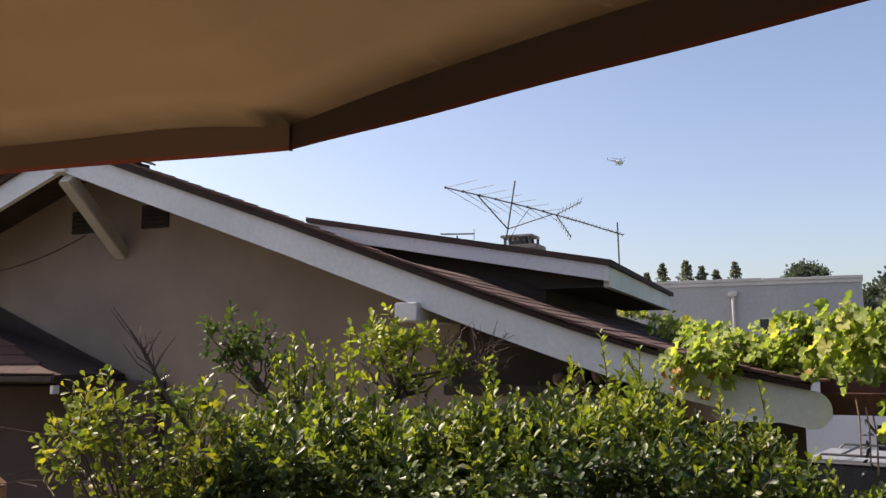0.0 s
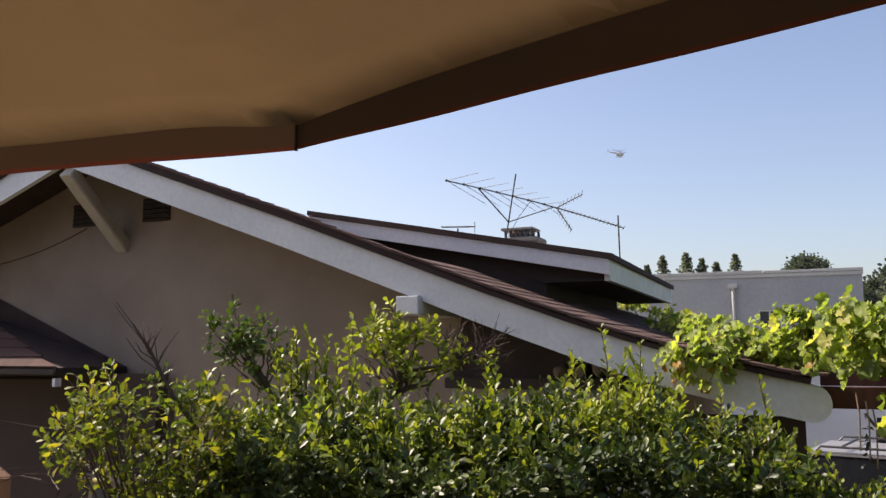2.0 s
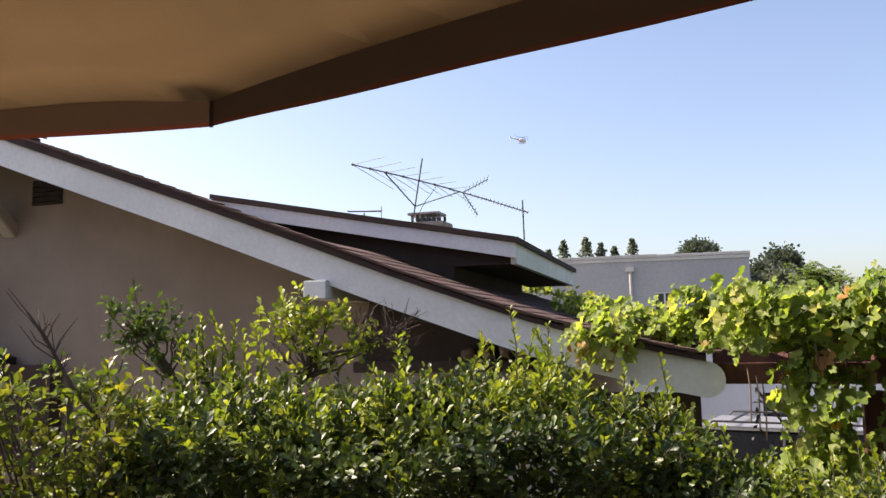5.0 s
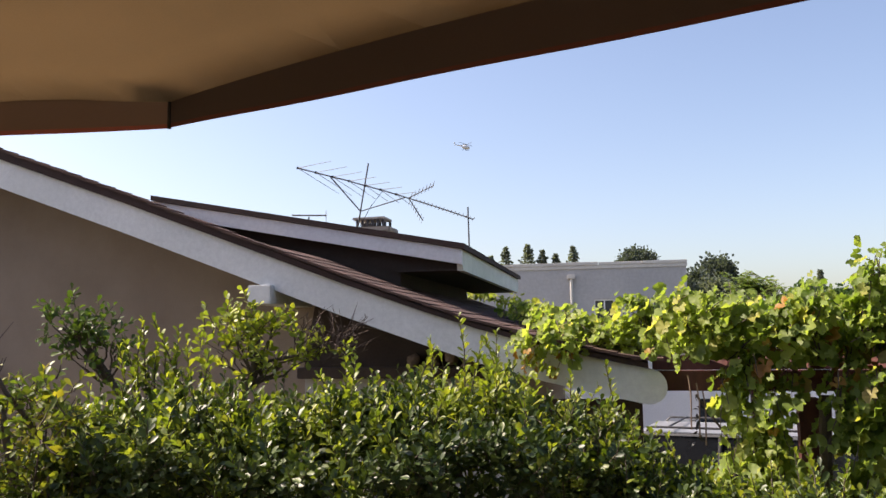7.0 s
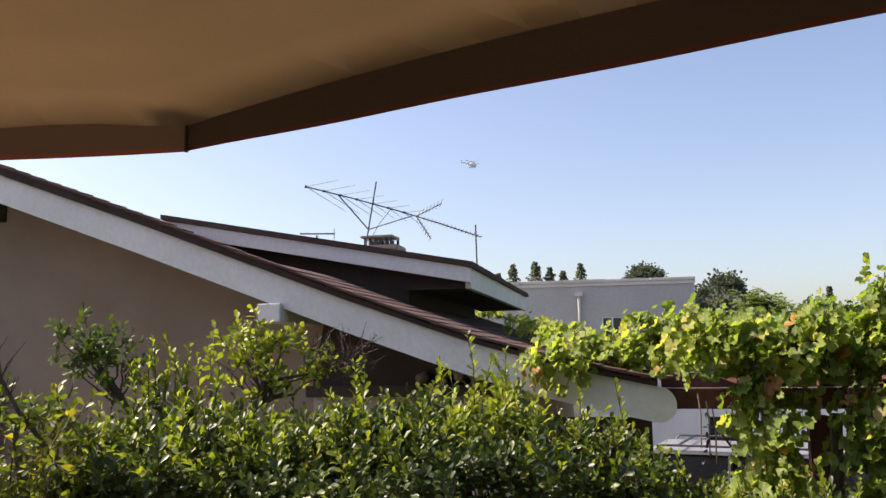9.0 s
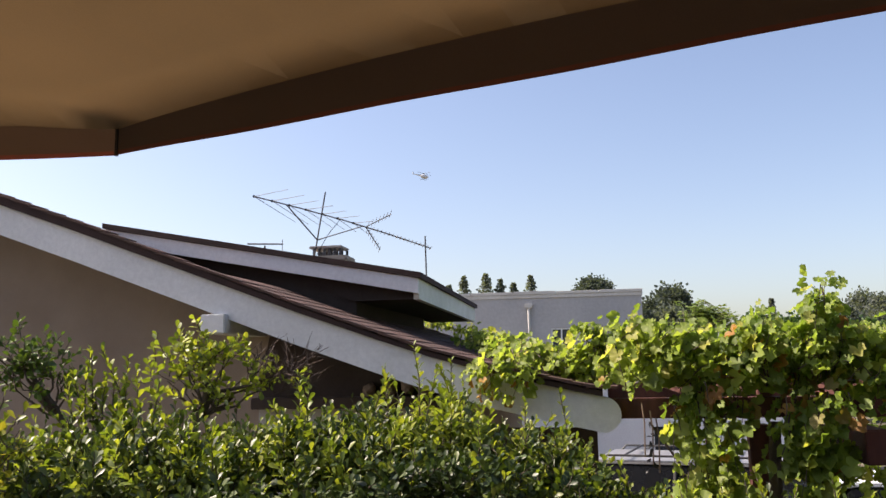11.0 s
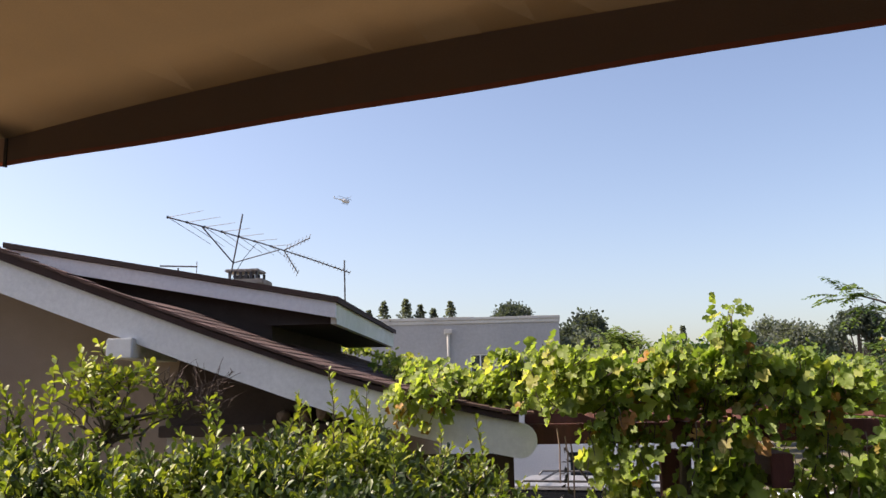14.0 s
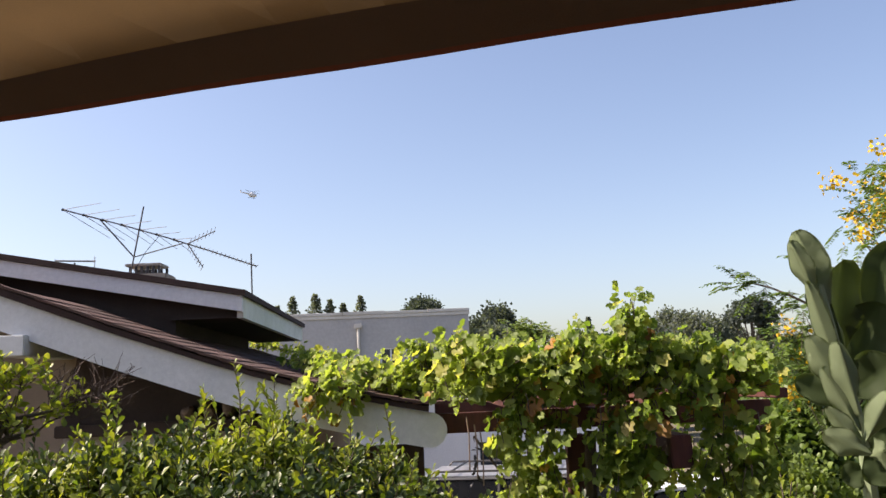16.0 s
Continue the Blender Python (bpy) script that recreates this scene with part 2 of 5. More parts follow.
def prism(poly, y0, y1, bm=None):
    """A solid from a closed outline of (x, z) points, between y0 and y1."""
    bm = bm or bmesh.new()
    a = [bm.verts.new((x, y0, z)) for x, z in poly]
    b = [bm.verts.new((x, y1, z)) for x, z in poly]
    bm.faces.new(a)
    bm.faces.new(b[::-1])
    n = len(poly)
    for i in range(n):
        bm.faces.new((a[i], b[i], b[(i + 1) % n], a[(i + 1) % n]))
    bmesh.ops.recalc_face_normals(bm, faces=bm.faces)
    return bm


def strip(top, bottom, y0, y1, bm=None):
    """A solid between two polylines of equal length of (x, z) points, from y0 to y1, in quads."""
    bm = bm or bmesh.new()
    rows = [[bm.verts.new((x, y, z)) for x, z in line] for y, line in ((y0, top), (y0, bottom), (y1, bottom), (y1, top))]
    n = len(top)
    for i in range(n - 1):
        for k in range(4):
            p, q = rows[k], rows[(k + 1) % 4]
            bm.faces.new((p[i], p[i + 1], q[i + 1], q[i]))
    bm.faces.new([r[0] for r in rows])
    bm.faces.new([r[-1] for r in rows][::-1])
    bmesh.ops.recalc_face_normals(bm, faces=bm.faces)
    return bm


def tube(bm, points, r0, r1=None, sides=6):
    """A tapered rod along points."""
    r1 = r0 if r1 is None else r1
    pts = [Vector(p) for p in points]
    rings = []
    for i, p in enumerate(pts):
        d = (pts[min(i + 1, len(pts) - 1)] - pts[max(i - 1, 0)]).normalized()
        a = d.orthogonal().normalized()
        b = d.cross(a)
        r = r0 + (r1 - r0) * i / (len(pts) - 1)
        rings.append([bm.verts.new(p + (a * math.cos(u) + b * math.sin(u)) * r) for u in (2 * math.pi * k / sides for k in range(sides))])
    for p, q in zip(rings, rings[1:]):
        for k in range(sides):
            bm.faces.new((p[k], p[(k + 1) % sides], q[(k + 1) % sides], q[k]))
    bm.faces.new(rings[0][::-1])
    bm.faces.new(rings[-1])
    return bm


def rod(points, r0, r1=None, sides=6):
    return tube(bmesh.new(), points, r0, r1, sides)


# leaf shapes: x across, y along, z up; faces
SHAPE_OVAL = ([(0, 0, 0), (-.17, .35, .06), (.17, .35, .06), (0, .38, 0), (-.21, .68, .06), (.21, .68, .06), (0, 1, -.07)],
              [(0, 3, 1), (0, 2, 3), (1, 3, 4), (3, 2, 5), (3, 6, 4), (3, 5, 6)])
SHAPE_GRAPE = ([(0, .30, -0.18), (-.10, -.02, 0), (-.36, -.08, 0.09), (-.54, .16, -0.04), (-.51, .36, 0.13), (-.52, .62, -0.11), (-.35, .74, 0.11), (-.10, 1.0, -0.18), (.10, .98, -0.09), (.35, .74, 0.13), (.52, .62, -0.14), (.51, .36, 0.11), (.54, .16, -0.09), (.36, -.08, 0.07), (.10, -.02, 0)],
               [(0, i + 1, i) for i in range(1, 14)])
SHAPE_OBOVATE = ([(0, 0, 0), (-.11, .30, .03), (0, .32, -.02), (.11, .30, .03), (-.25, .66, .06), (0, .66, 0), (.25, .66, .06), (-.16, .90, .0), (.16, .90, .0), (0, 1, -.06)],
                 [(0, 2, 1), (0, 3, 2), (1, 2, 4), (2, 5, 4), (2, 3, 6), (2, 6, 5), (4, 5, 7), (5, 6, 8), (5, 9, 7), (5, 8, 9)])
SHAPE_NARROW = ([(0, 0, 0), (-.13, .5, .02), (.13, .5, .02), (0, 1, -.04)], [(0, 2, 1), (1, 2, 3)])
SHAPE_CLUMP = ([(0, 0, 0), (-.45, .3, .12), (.4, .25, -.1), (-.3, .8, -.12), (.35, .75, .14), (.02, 1.05, 0), (0, .5, .1)],
               [(0, 2, 6), (0, 6, 1), (1, 6, 3), (6, 2, 4), (6, 4, 5), (6, 5, 3)])


def leaves(name, pos, along, up, size, shape, material, parent=None, label="", width=1.0):
    """One mesh of many leaves: base points, directions along the blade, rough normals, lengths."""
    pos, along, up, size = (np.asarray(a, float) for a in (pos, along, up, size))
    along /= np.linalg.norm(along, axis=1, keepdims=True) + 1e-9
    side = np.cross(along, up)
    side /= np.linalg.norm(side, axis=1, keepdims=True) + 1e-9
    up = np.cross(side, along)
    v, f = np.array(shape[0], float), np.array(shape[1], int)
    s = size[:, None, None]
    co = pos[:, None] + s * (v[None, :, 0:1] * width * side[:, None] + v[None, :, 1:2] * along[:, None] + v[None, :, 2:3] * up[:, None])
    fa = (f[None] + (np.arange(len(pos)) * len(v))[:, None, None]).reshape(-1, f.shape[1])
    me = bpy.data.meshes.new(name)
    me.vertices.add(len(pos) * len(v))
    me.vertices.foreach_set("co", co.ravel())
    me.loops.add(fa.size)
    me.loops.foreach_set("vertex_index", fa.ravel().astype(np.int32))
    me.polygons.add(len(fa))
    me.polygons.foreach_set("loop_start", np.arange(0, fa.size, f.shape[1], dtype=np.int32))
    me.polygons.foreach_set("loop_total", np.full(len(fa), f.shape[1], np.int32))
    me.update(calc_edges=True)
    me.validate()
    me.materials.append(material)
    ob = new(name, me)
    if parent:
        ob.parent = parent
    if label:
        tagged(ob, label)
    ob["kind"] = "stuff"
    return ob


rng = np.random.default_rng(7)


def randdir(n, lift=0.0):
    d = rng.normal(size=(n, 3))
    d[:, 2] += lift
    return d / np.linalg.norm(d, axis=1, keepdims=True)


def bearing(az, r, z):
    """A point at a bearing from the y axis (degrees towards x), at range r and height z."""
    return Vector((r * math.sin(radians(az)), r * math.cos(radians(az)), z))

EYE_Z = 2.6

# ---- ground, street ----
gb = bmesh.new()
N = 60
grid = {}
def ground_z(x, y):
    """Level by the house, falling gently to the street on the far side, and a low rise towards the hills."""
    d = math.hypot(x, y)
    return -0.45 * min(1, max(0, (d - 5.5) / 5)) + 6.0 * max(0, min(1, (d - 120) / 500)) ** 1.2
radii = [0, 2, 4, 5.5, 7, 9, 11, 14, 18, 25, 40, 60, 90, 130, 200, 320, 520, 900, 1800, 4000]
for i, r in enumerate(radii):
    for j in range(N):
        a = 2 * math.pi * j / N
        x, y = r * math.cos(a), r * math.sin(a)
        grid[i, j] = gb.verts.new((x, y, ground_z(x, y)))
for i in range(1, len(radii) - 1):
    for j in range(N):
        gb.faces.new((grid[i, j], grid[i + 1, j], grid[i + 1, (j + 1) % N], grid[i, (j + 1) % N]))
gb.faces.new([grid[1, j] for j in range(N)])
for j in range(N):
    gb.verts.remove(grid[0, j])
ground = place("ground", gb, M_SOIL)
tagged(ground, "dry soil and sparse grass sloping to the street", "ground", kind="structure")
road = place("road", boxed(-8, 26, -3.4, 3.4, -0.1, 0.02), M_ASPHALT)
road.matrix_world = pose(13.5, 15.2, -0.44, 0, 0, -24)
tagged(road, "grey asphalt street seen between vine leaves", "road", kind="structure")
drive = place("driveway", boxed(-3, 3.2, -5.5, 5.0, -0.06, 0.02), M_CONCRETE)
drive.matrix_world = pose(5.2, 9.6, -0.44, 0, 0, -24)
tagged(drive, "pale concrete driveway under the parked cars", "driveway", kind="structure")

# ---- the house ----
# local x runs along the gable (negative up to the ridge), y back along the ridge
HOUSE = pose(1.939, 4.2, 0, 0, 0, -24)
house = thing("house", HOUSE, "tan stucco bungalow with white bargeboards and brown shingle roof", "house")
APEX = 5.4
PROFILE = [(0.10, 2.432), (0.35, 2.484), (0.73, 2.573), (1.05, 2.665), (1.354, 2.767), (1.85, 2.950), (2.331, 3.139), (3.32, 3.525), (4.608, 3.992), (APEX, 4.285)]
def roof_z(w):
    return float(np.interp(w, [p[0] for p in PROFILE], [p[1] for p in PROFILE]))
def board_z(w):
    """Top of the bargeboard: the roof edge over it is thicker towards the ridge."""
    return roof_z(w) - float(np.interp(w, [1.35, 2.33, 3.3, APEX], [0.0, 0.014, 0.027, 0.027]))
DEPTH = 4.35
VERGE_W, VERGE = 2.2, 0.10            # above this the edge over the gable stands proud of the sagging roof behind it
def sag(w):
    return 0.10 * min(1.0, max(0.0, (w - VERGE_W) / 0.6))
CAP_W, CAP_DEPTH = 3.70, 0.95           # above this the front gable roof is only this deep; the lower rear roof runs on behind
BOARD = 0.19
# bargeboard with its rounded lower end
ws = [p[0] for p in PROFILE]
end = [(-(0.10 - 0.095 * math.cos(a)), 2.337 + 0.095 * math.sin(a)) for a in [radians(v) for v in range(-90, 91, 12)]]
outline = [(-w, board_z(w)) for w in ws[::-1]] + [p for p in end[::-1]] + [(-w, board_z(w) - BOARD) for w in ws]
bb = prism(outline, 0.0, 0.045)
part("bargeboard", bb, M_WHITE, house, "white painted bargeboard with rounded end")
left = [(-(2 * APEX - w), board_z(w)) for w, z in PROFILE]
bb = strip(left, [(x, z - BOARD) for x, z in left], 0.0, 0.045)
part("bargeboard", bb, M_WHITE, house, "white painted bargeboard")
# roof deck under the shingles
def line_between(w0, w1):
    return [(-w0, roof_z(w0))] + [(-w, z) for w, z in PROFILE if w0 < w < w1] + [(-w1, roof_z(w1))]
def roof_deck(line, y0, y1, drop=False):
    under = [(x, board_z(min(-x, 2 * APEX + x)) + 0.003 - (sag(-x) if drop else 0)) for x, z in line]
    top = [(x, z + 0.032 - (sag(-x) if drop else 0)) for x, z in line]
    part("roof_deck", strip(top, under, y0, y1), M_SHINGLE_EDGE, house, "dark roof boards and drip edge")
roof_deck(line_between(0.10, VERGE_W), -0.03, DEPTH)
roof_deck(line_between(VERGE_W, APEX), -0.03, VERGE)
roof_deck(line_between(VERGE_W, CAP_W), VERGE + 0.002, DEPTH, True)
roof_deck(line_between(CAP_W + 0.002, APEX), VERGE + 0.002, CAP_DEPTH, True)
for w0, w1, dp in ((0.10, CAP_W, DEPTH), (CAP_W, APEX, CAP_DEPTH)):
    roof_deck([(-2 * APEX - x, z) for x, z in line_between(w0, w1)], -0.03, dp)
# walls
inner = [(-w, roof_z(w) - 0.004) for w in (0.95, 1.354, 1.85, 2.331, 3.32, 4.608, APEX)]
wall = [(-0.95, 0.0)] + inner + [(-(2 * APEX + x), z) for x, z in inner[:-1][::-1]] + [(-(2 * APEX - 0.95), 0.0)]
part("wall", prism(wall, 0.6, 0.8), M_STUCCO, house, "tan stucco gable wall")
part("wall", boxed(-1.15, -0.95, 0.8, DEPTH - 0.2, 0, 2.62), M_STUCCO, house)
part("wall", boxed(-9.85, -9.65, 0.8, DEPTH - 0.2, 0, 2.62), M_STUCCO, house)
part("wall", prism([(-0.95, 0.0), (-0.95, 2.58), (-1.8, 2.85), (-3.6, 3.35), (-7.2, 3.35), (-9.85, 2.58), (-9.85, 0.0)], DEPTH - 0.2, DEPTH - 0.02), M_STUCCO, house)
# recessed dark boarding and pale panel below the lower rake
dark = [(-0.97, 2.43), (-0.97, 2.63), (-1.354, 2.757), (-1.85, 2.94), (-2.2, 3.075), (-2.32, 2.43)]
part("boarding", prism(dark, 0.57, 0.598), M_DARKWOOD, house, "dark brown weathered boarding under the rake")
part("ledge", boxed(-2.33, -0.9, 0.47, 0.598, 2.36, 2.432, bevel=0.006), M_DARKWOOD, house)
part("panel", boxed(-2.31, -0.96, 0.56, 0.597, 0.1, 2.358), M_GREYPANEL, house, "pale grey panel beside the stucco")
# Added dark sheet that stands for the shadow below the board end.
part("dark_fill_sheet", boxed(-0.93, -0.14, 0.42, 0.46, 0.0, 2.24), M_DARKWOOD, house, "dark sheet added for the shadow under the eave end")
for x, z in ((-1.30, 2.50), (-1.42, 2.47), (-1.20, 2.46), (-1.55, 2.475)):
    b = bmesh.new()
    bmesh.ops.create_icosphere(b, subdivisions=2, radius=0.06)
    for v in b.verts:
        v.co *= 0.8 + 0.5 * noise.noise(v.co * 14 + Vector((x * 9, 0, z)))
    o = part("nest", b, M_TWIG, house, "dark clump of dry nesting stuff")
    o.location = (x, 0.53, z)
# ridge beam, purlin end and knee brace
part("ridge_beam", boxed(-APEX - 0.075, -APEX + 0.075, -0.03, 0.62, 4.055, 4.25, bevel=0.008), M_WHITE, house)
part("purlin_end", boxed(-2.428, -2.274, -0.05, 0.62, 2.83, 2.944, bevel=0.006), M_WHITE, house, "white purlin end below the bargeboard")
br = bmesh.new()
box(br, -0.062, 0.062, -0.05, 0.05, -0.43, 0.40, bevel=0.008)
o = part("knee_brace", br, M_BRACE, house, "weathered white diagonal knee brace")
o.matrix_local = pose(-5.33, 0.30, 3.745, 49, 0, 0)
# vents with louvres
for x0, x1, z0, z1 in ((-5.115, -4.835, 3.672, 3.868), (-5.90, -5.62, 3.676, 3.872)):
    v = part("gable_vent", boxed(x0, x1, 0.585, 0.602, z0, z1), M_VENT, house, "dark louvred attic vent")
    for k in range(5):
        s = part("slat", boxed(x0 + 0.01, x1 - 0.01, -0.014, 0.014, -0.004, 0.004), M_DARKWOOD, v)
        s.matrix_local = pose(0, 0.578, z0 + 0.02 + k * (z1 - z0 - 0.04) / 4, 35, 0, 0)
# loose wire on the wall
pts = [(-5.75 - 1.25 * t, 0.594, 3.66 - 0.28 * t + 0.10 * (t * t - t) * 2) for t in [i / 14 for i in range(15)]]
part("wire", rod(pts, 0.004), M_BROWN, house, "thin dark cable sagging across stucco")

# shed dormer
D0, D1 = 0.9, 4.0
def skew(bm):
    """The dormer eave runs slightly off the square of the house."""
    for v in bm.verts:
        v.co.x -= 0.022 * max(0, v.co.y - D0)
    return bm
def dormer_z(w):
    return 3.241 + (w - 1.28) * 0.191
dw = [1.31, 2.0, 3.0, 3.70]
part("dormer_rake", strip([(-w, dormer_z(w) - 0.03) for w in dw], [(-w, dormer_z(w) - 0.134) for w in dw], D0, D0 + 0.04), M_WHITE, house, "white dormer rake board")
dr = [1.285] + dw[1:]
part("dormer_roof", skew(strip([(-w, dormer_z(w) + 0.012) for w in dr], [(-w, dormer_z(w) - 0.027) for w in dr], D0 - 0.02, D1 + 0.02)), M_SHINGLE_EDGE, house, "dark shingled dormer roof")
part("rear_roof", strip([(-3.705, dormer_z(3.7) - 0.07), (-4.6, dormer_z(4.6) - 0.05), (-9.7, 3.0)], [(-3.705, dormer_z(3.7) - 0.11), (-4.6, dormer_z(4.6) - 0.09), (-9.7, 2.96)], D0, D1), M_SHINGLE_EDGE, house, "lower rear roof behind the dormer")
EAVE = dormer_z(1.31) - 0.172
part("dormer_fascia", skew(boxed(-1.35, -1.31, D0 + 0.042, D1, EAVE, dormer_z(1.31) - 0.03)), M_WHITE_OLD, house, "white fascia with green algae stains")
part("dormer_soffit", skew(boxed(-1.79, -1.352, D0 + 0.07, D1 - 0.002, EAVE + 0.004, EAVE + 0.02)), M_DORMER, house, "dark flat soffit under the dormer eave")
part("eave_return", prism([(-1.352, EAVE + 0.004), (-1.352, dormer_z(1.35) - 0.10), (-2.2, dormer_z(2.2) - 0.10), (-2.2, dormer_z(2.2) - 0.135), (-1.80, EAVE + 0.004)], D0 + 0.094, D0 + 0.115), M_DORMER, house)
part("dormer_wall", prism([(-1.78, roof_z(1.78) - 0.02), (-1.78, dormer_z(1.78) - 0.07), (-3.66, dormer_z(3.66) - 0.07), (-3.66, roof_z(3.66) - 0.12), (-2.8, roof_z(2.8) - 0.12)][::-1], 1.02, 1.12), M_DORMER, house, "dark brown dormer front")
part("dormer_wall", boxed(-1.88, -1.78, 1.12, 3.3, roof_z(1.8) - 0.05, dormer_z(1.8) - 0.07), M_DORMER, house)

# low hipped extension beside the gable wall
ext = thing("porch_extension", HOUSE, "low brown extension with shingle roof and a dark hip face for shadow", "extension")
CX, CY, EZ = -5.24, -0.10, 2.49
b = bmesh.new()
P = [(CX, CY, EZ), (-9.6, CY, EZ), (-9.6, 0.59, EZ + 0.45), (-6.95, 0.59, EZ + 0.45), (-7.7, 0.585, EZ + 0.96), (CX, 0.59, EZ)]
tops = [b.verts.new(p) for p in P]
lows = [b.verts.new((x, y, z - 0.05)) for x, y, z in P]
b.faces.new((tops[0], tops[3], tops[2], tops[1]))
# This bare dark hip face stands in for the main roof's cast shadow.
b.faces.new((tops[0], tops[5], tops[4], tops[3]))
b.faces.new(lows[::-1])
for i in range(6):
    b.faces.new((tops[i], tops[(i + 1) % 6], lows[(i + 1) % 6], lows[i]))
bmesh.ops.recalc_face_normals(b, faces=b.faces)
part("extension_roof", b, M_SHINGLE_EDGE, ext)
part("extension_wall", boxed(-9.5, -4.78, 0.46, 0.58, 0, EZ - 0.06), M_BROWN, ext, "dark brown painted wall")
part("fascia", boxed(-9.6, CX + 0.01, CY - 0.025, CY - 0.002, EZ - 0.05, EZ - 0.012), M_DORMER, ext)
part("fascia", boxed(CX + 0.002, CX + 0.025, CY - 0.02, 0.58, EZ - 0.055, EZ - 0.002), M_DORMER, ext)
part("bracket", boxed(CX - 0.02, CX + 0.015, CY - 0.01, CY + 0.05, EZ - 0.14, EZ - 0.078, bevel=0.004), M_WHITE, ext, "small white bracket under the eave")
wnd = part("window_frame", boxed(-5.4, -4.9, 0.42, 0.458, 0.9, 1.60), M_STUCCO, ext)
part("pane", boxed(-5.35, -4.95, 0.41, 0.418, 0.95, 1.55), M_PANE, wnd)
part("sill", boxed(-5.45, -4.85, 0.37, 0.458, 1.602, 1.645, bevel=0.006), M_STUCCO, ext)

wl = thing("wall_lamp", HOUSE, "white bell-shaped wall lamp on the brown wall", "lamp")
part("arm", rod([(-5.87, 0.459, 2.39), (-5.87, -0.08, 2.41), (-5.86, -0.16, 2.37)], 0.014, 0.012, 8), M_DORMER, wl)
b = bmesh.new()
bmesh.ops.create_cone(b, cap_ends=False, segments=20, radius1=0.10, radius2=0.045, depth=0.15)
bmesh.ops.solidify(b, geom=list(b.faces), thickness=0.006)
o = part("shade", b, M_WHITE, wl, smooth=True)
o.matrix_local = pose(-5.90, -0.18, 2.31, -20, 25, 0)

# chimney behind the house
chim = thing("chimney", HOUSE, "sooty brick chimney with slab rain cap behind the dormer", "chimney")
x0, x1, y0, y1 = -3.335, -2.925, 4.40, 4.70
part("stack", boxed(x0 + 0.02, x1 - 0.02, y0 + 0.02, y1 - 0.02, -0.1, 3.84), M_MORTAR, chim)
for row in range(9):
    z = 3.83 - (row + 1) * 0.075
    off = 0.1 if row % 2 else 0
    for i in range(3):
        a, c = x0 + max(0, i * 0.2 - off), min(x1, x0 + (i + 1) * 0.2 - off)
        if c - a > 0.03:
            part("brick", boxed(a + 0.004, c - 0.004, y0, y0 + 0.05, z + 0.004, z + 0.071, bevel=0.004), M_BRICK, chim)
part("crown", boxed(x0 - 0.03, x1 + 0.03, y0 - 0.03, y1 + 0.03, 3.84, 3.90, bevel=0.012), M_MORTAR, chim)
for i in range(6):
    x = x0 + 0.03 + i * (x1 - x0 - 0.1) / 5
    part("post", boxed(x, x + 0.025, y0, y0 + 0.025, 3.90, 3.985), M_MAST, chim)
    part("post", boxed(x, x + 0.025, y1 - 0.025, y1, 3.90, 3.985), M_MAST, chim)
part("rain_cap", boxed(x0 - 0.01, x1 - 0.03, y0 - 0.02, y1 - 0.02, 3.985, 4.015, bevel=0.008), M_CAP, chim, "flat rusty slab cap")

# television antenna
ant = thing("television_antenna", pose(0, 0, 0), "large bare aluminium television antenna on a thin mast", "antenna")
A, B = Vector((0.026, 8.95, 4.458)), Vector((2.05, 9.35, 3.985))
def boom(f):
    """A point along the boom, which bows up a little."""
    return A.lerp(B, f) + Vector((0, 0, 0.028 * math.sin(math.pi * f)))
ax = (B - A).normalized()
perp = Vector((-0.10, -1.0, 0.0)).normalized()          # to the near side
part("boom", rod([A, boom(0.25), boom(0.5), boom(0.75), B], 0.0075), M_ALU, ant)
foot, head = Vector((0.69, 9.18, 3.80)), Vector((0.805, 9.05, 4.55))
part("mast", rod([foot, head], 0.008), M_MAST, ant)
hub = foot.lerp(head, 0.30)
part("strut", rod([hub, boom(0.175)], 0.008), M_ALU, ant)
part("strut", rod([hub, boom(0.60)], 0.0065), M_ALU, ant)
for i, f in enumerate((0.005, 0.10, 0.19, 0.28, 0.37, 0.455, 0.545)):
    ln = 0.80 - 0.07 * i
    p = boom(f)
    for sgn in (1, -1):
        tip = p + (perp * sgn * 1.15 + ax * 0.53) * ln
        part("element", rod([p, tip], 0.0036, 0.0026, 5), M_ALU, ant)
    part("insulator", boxed(-0.014, 0.014, -0.014, 0.014, -0.012, 0.012, bevel=0.004), M_TRIM, ant).location = p
q = boom(0.615)
for arm in (Vector((0.30, 0.05, 0.16)), Vector((0.17, 0.04, -0.25))):
    t = q + arm
    part("reflector_arm", rod([q, t], 0.0065), M_ALU, ant)
    for k in range(1, 8):
        c = q + arm * (k / 7)
        part("reflector_rod", rod([c - perp * 0.22 - ax * 0.01, c + perp * 0.22 - ax * 0.01], 0.0035, sides=4), M_ALU, ant)
for k in range(16):
    c = boom(0.66 + 0.34 * k / 15)
    part("director", rod([c - perp * 0.12, c + perp * 0.12], 0.0038, sides=4), M_ALU, ant)
part("lead_wire", rod([boom(0.47), boom(0.40) + Vector((0, 0, -0.22)), hub + Vector((0.03, 0, -0.10)), foot], 0.004, sides=4), M_TRIM, ant)

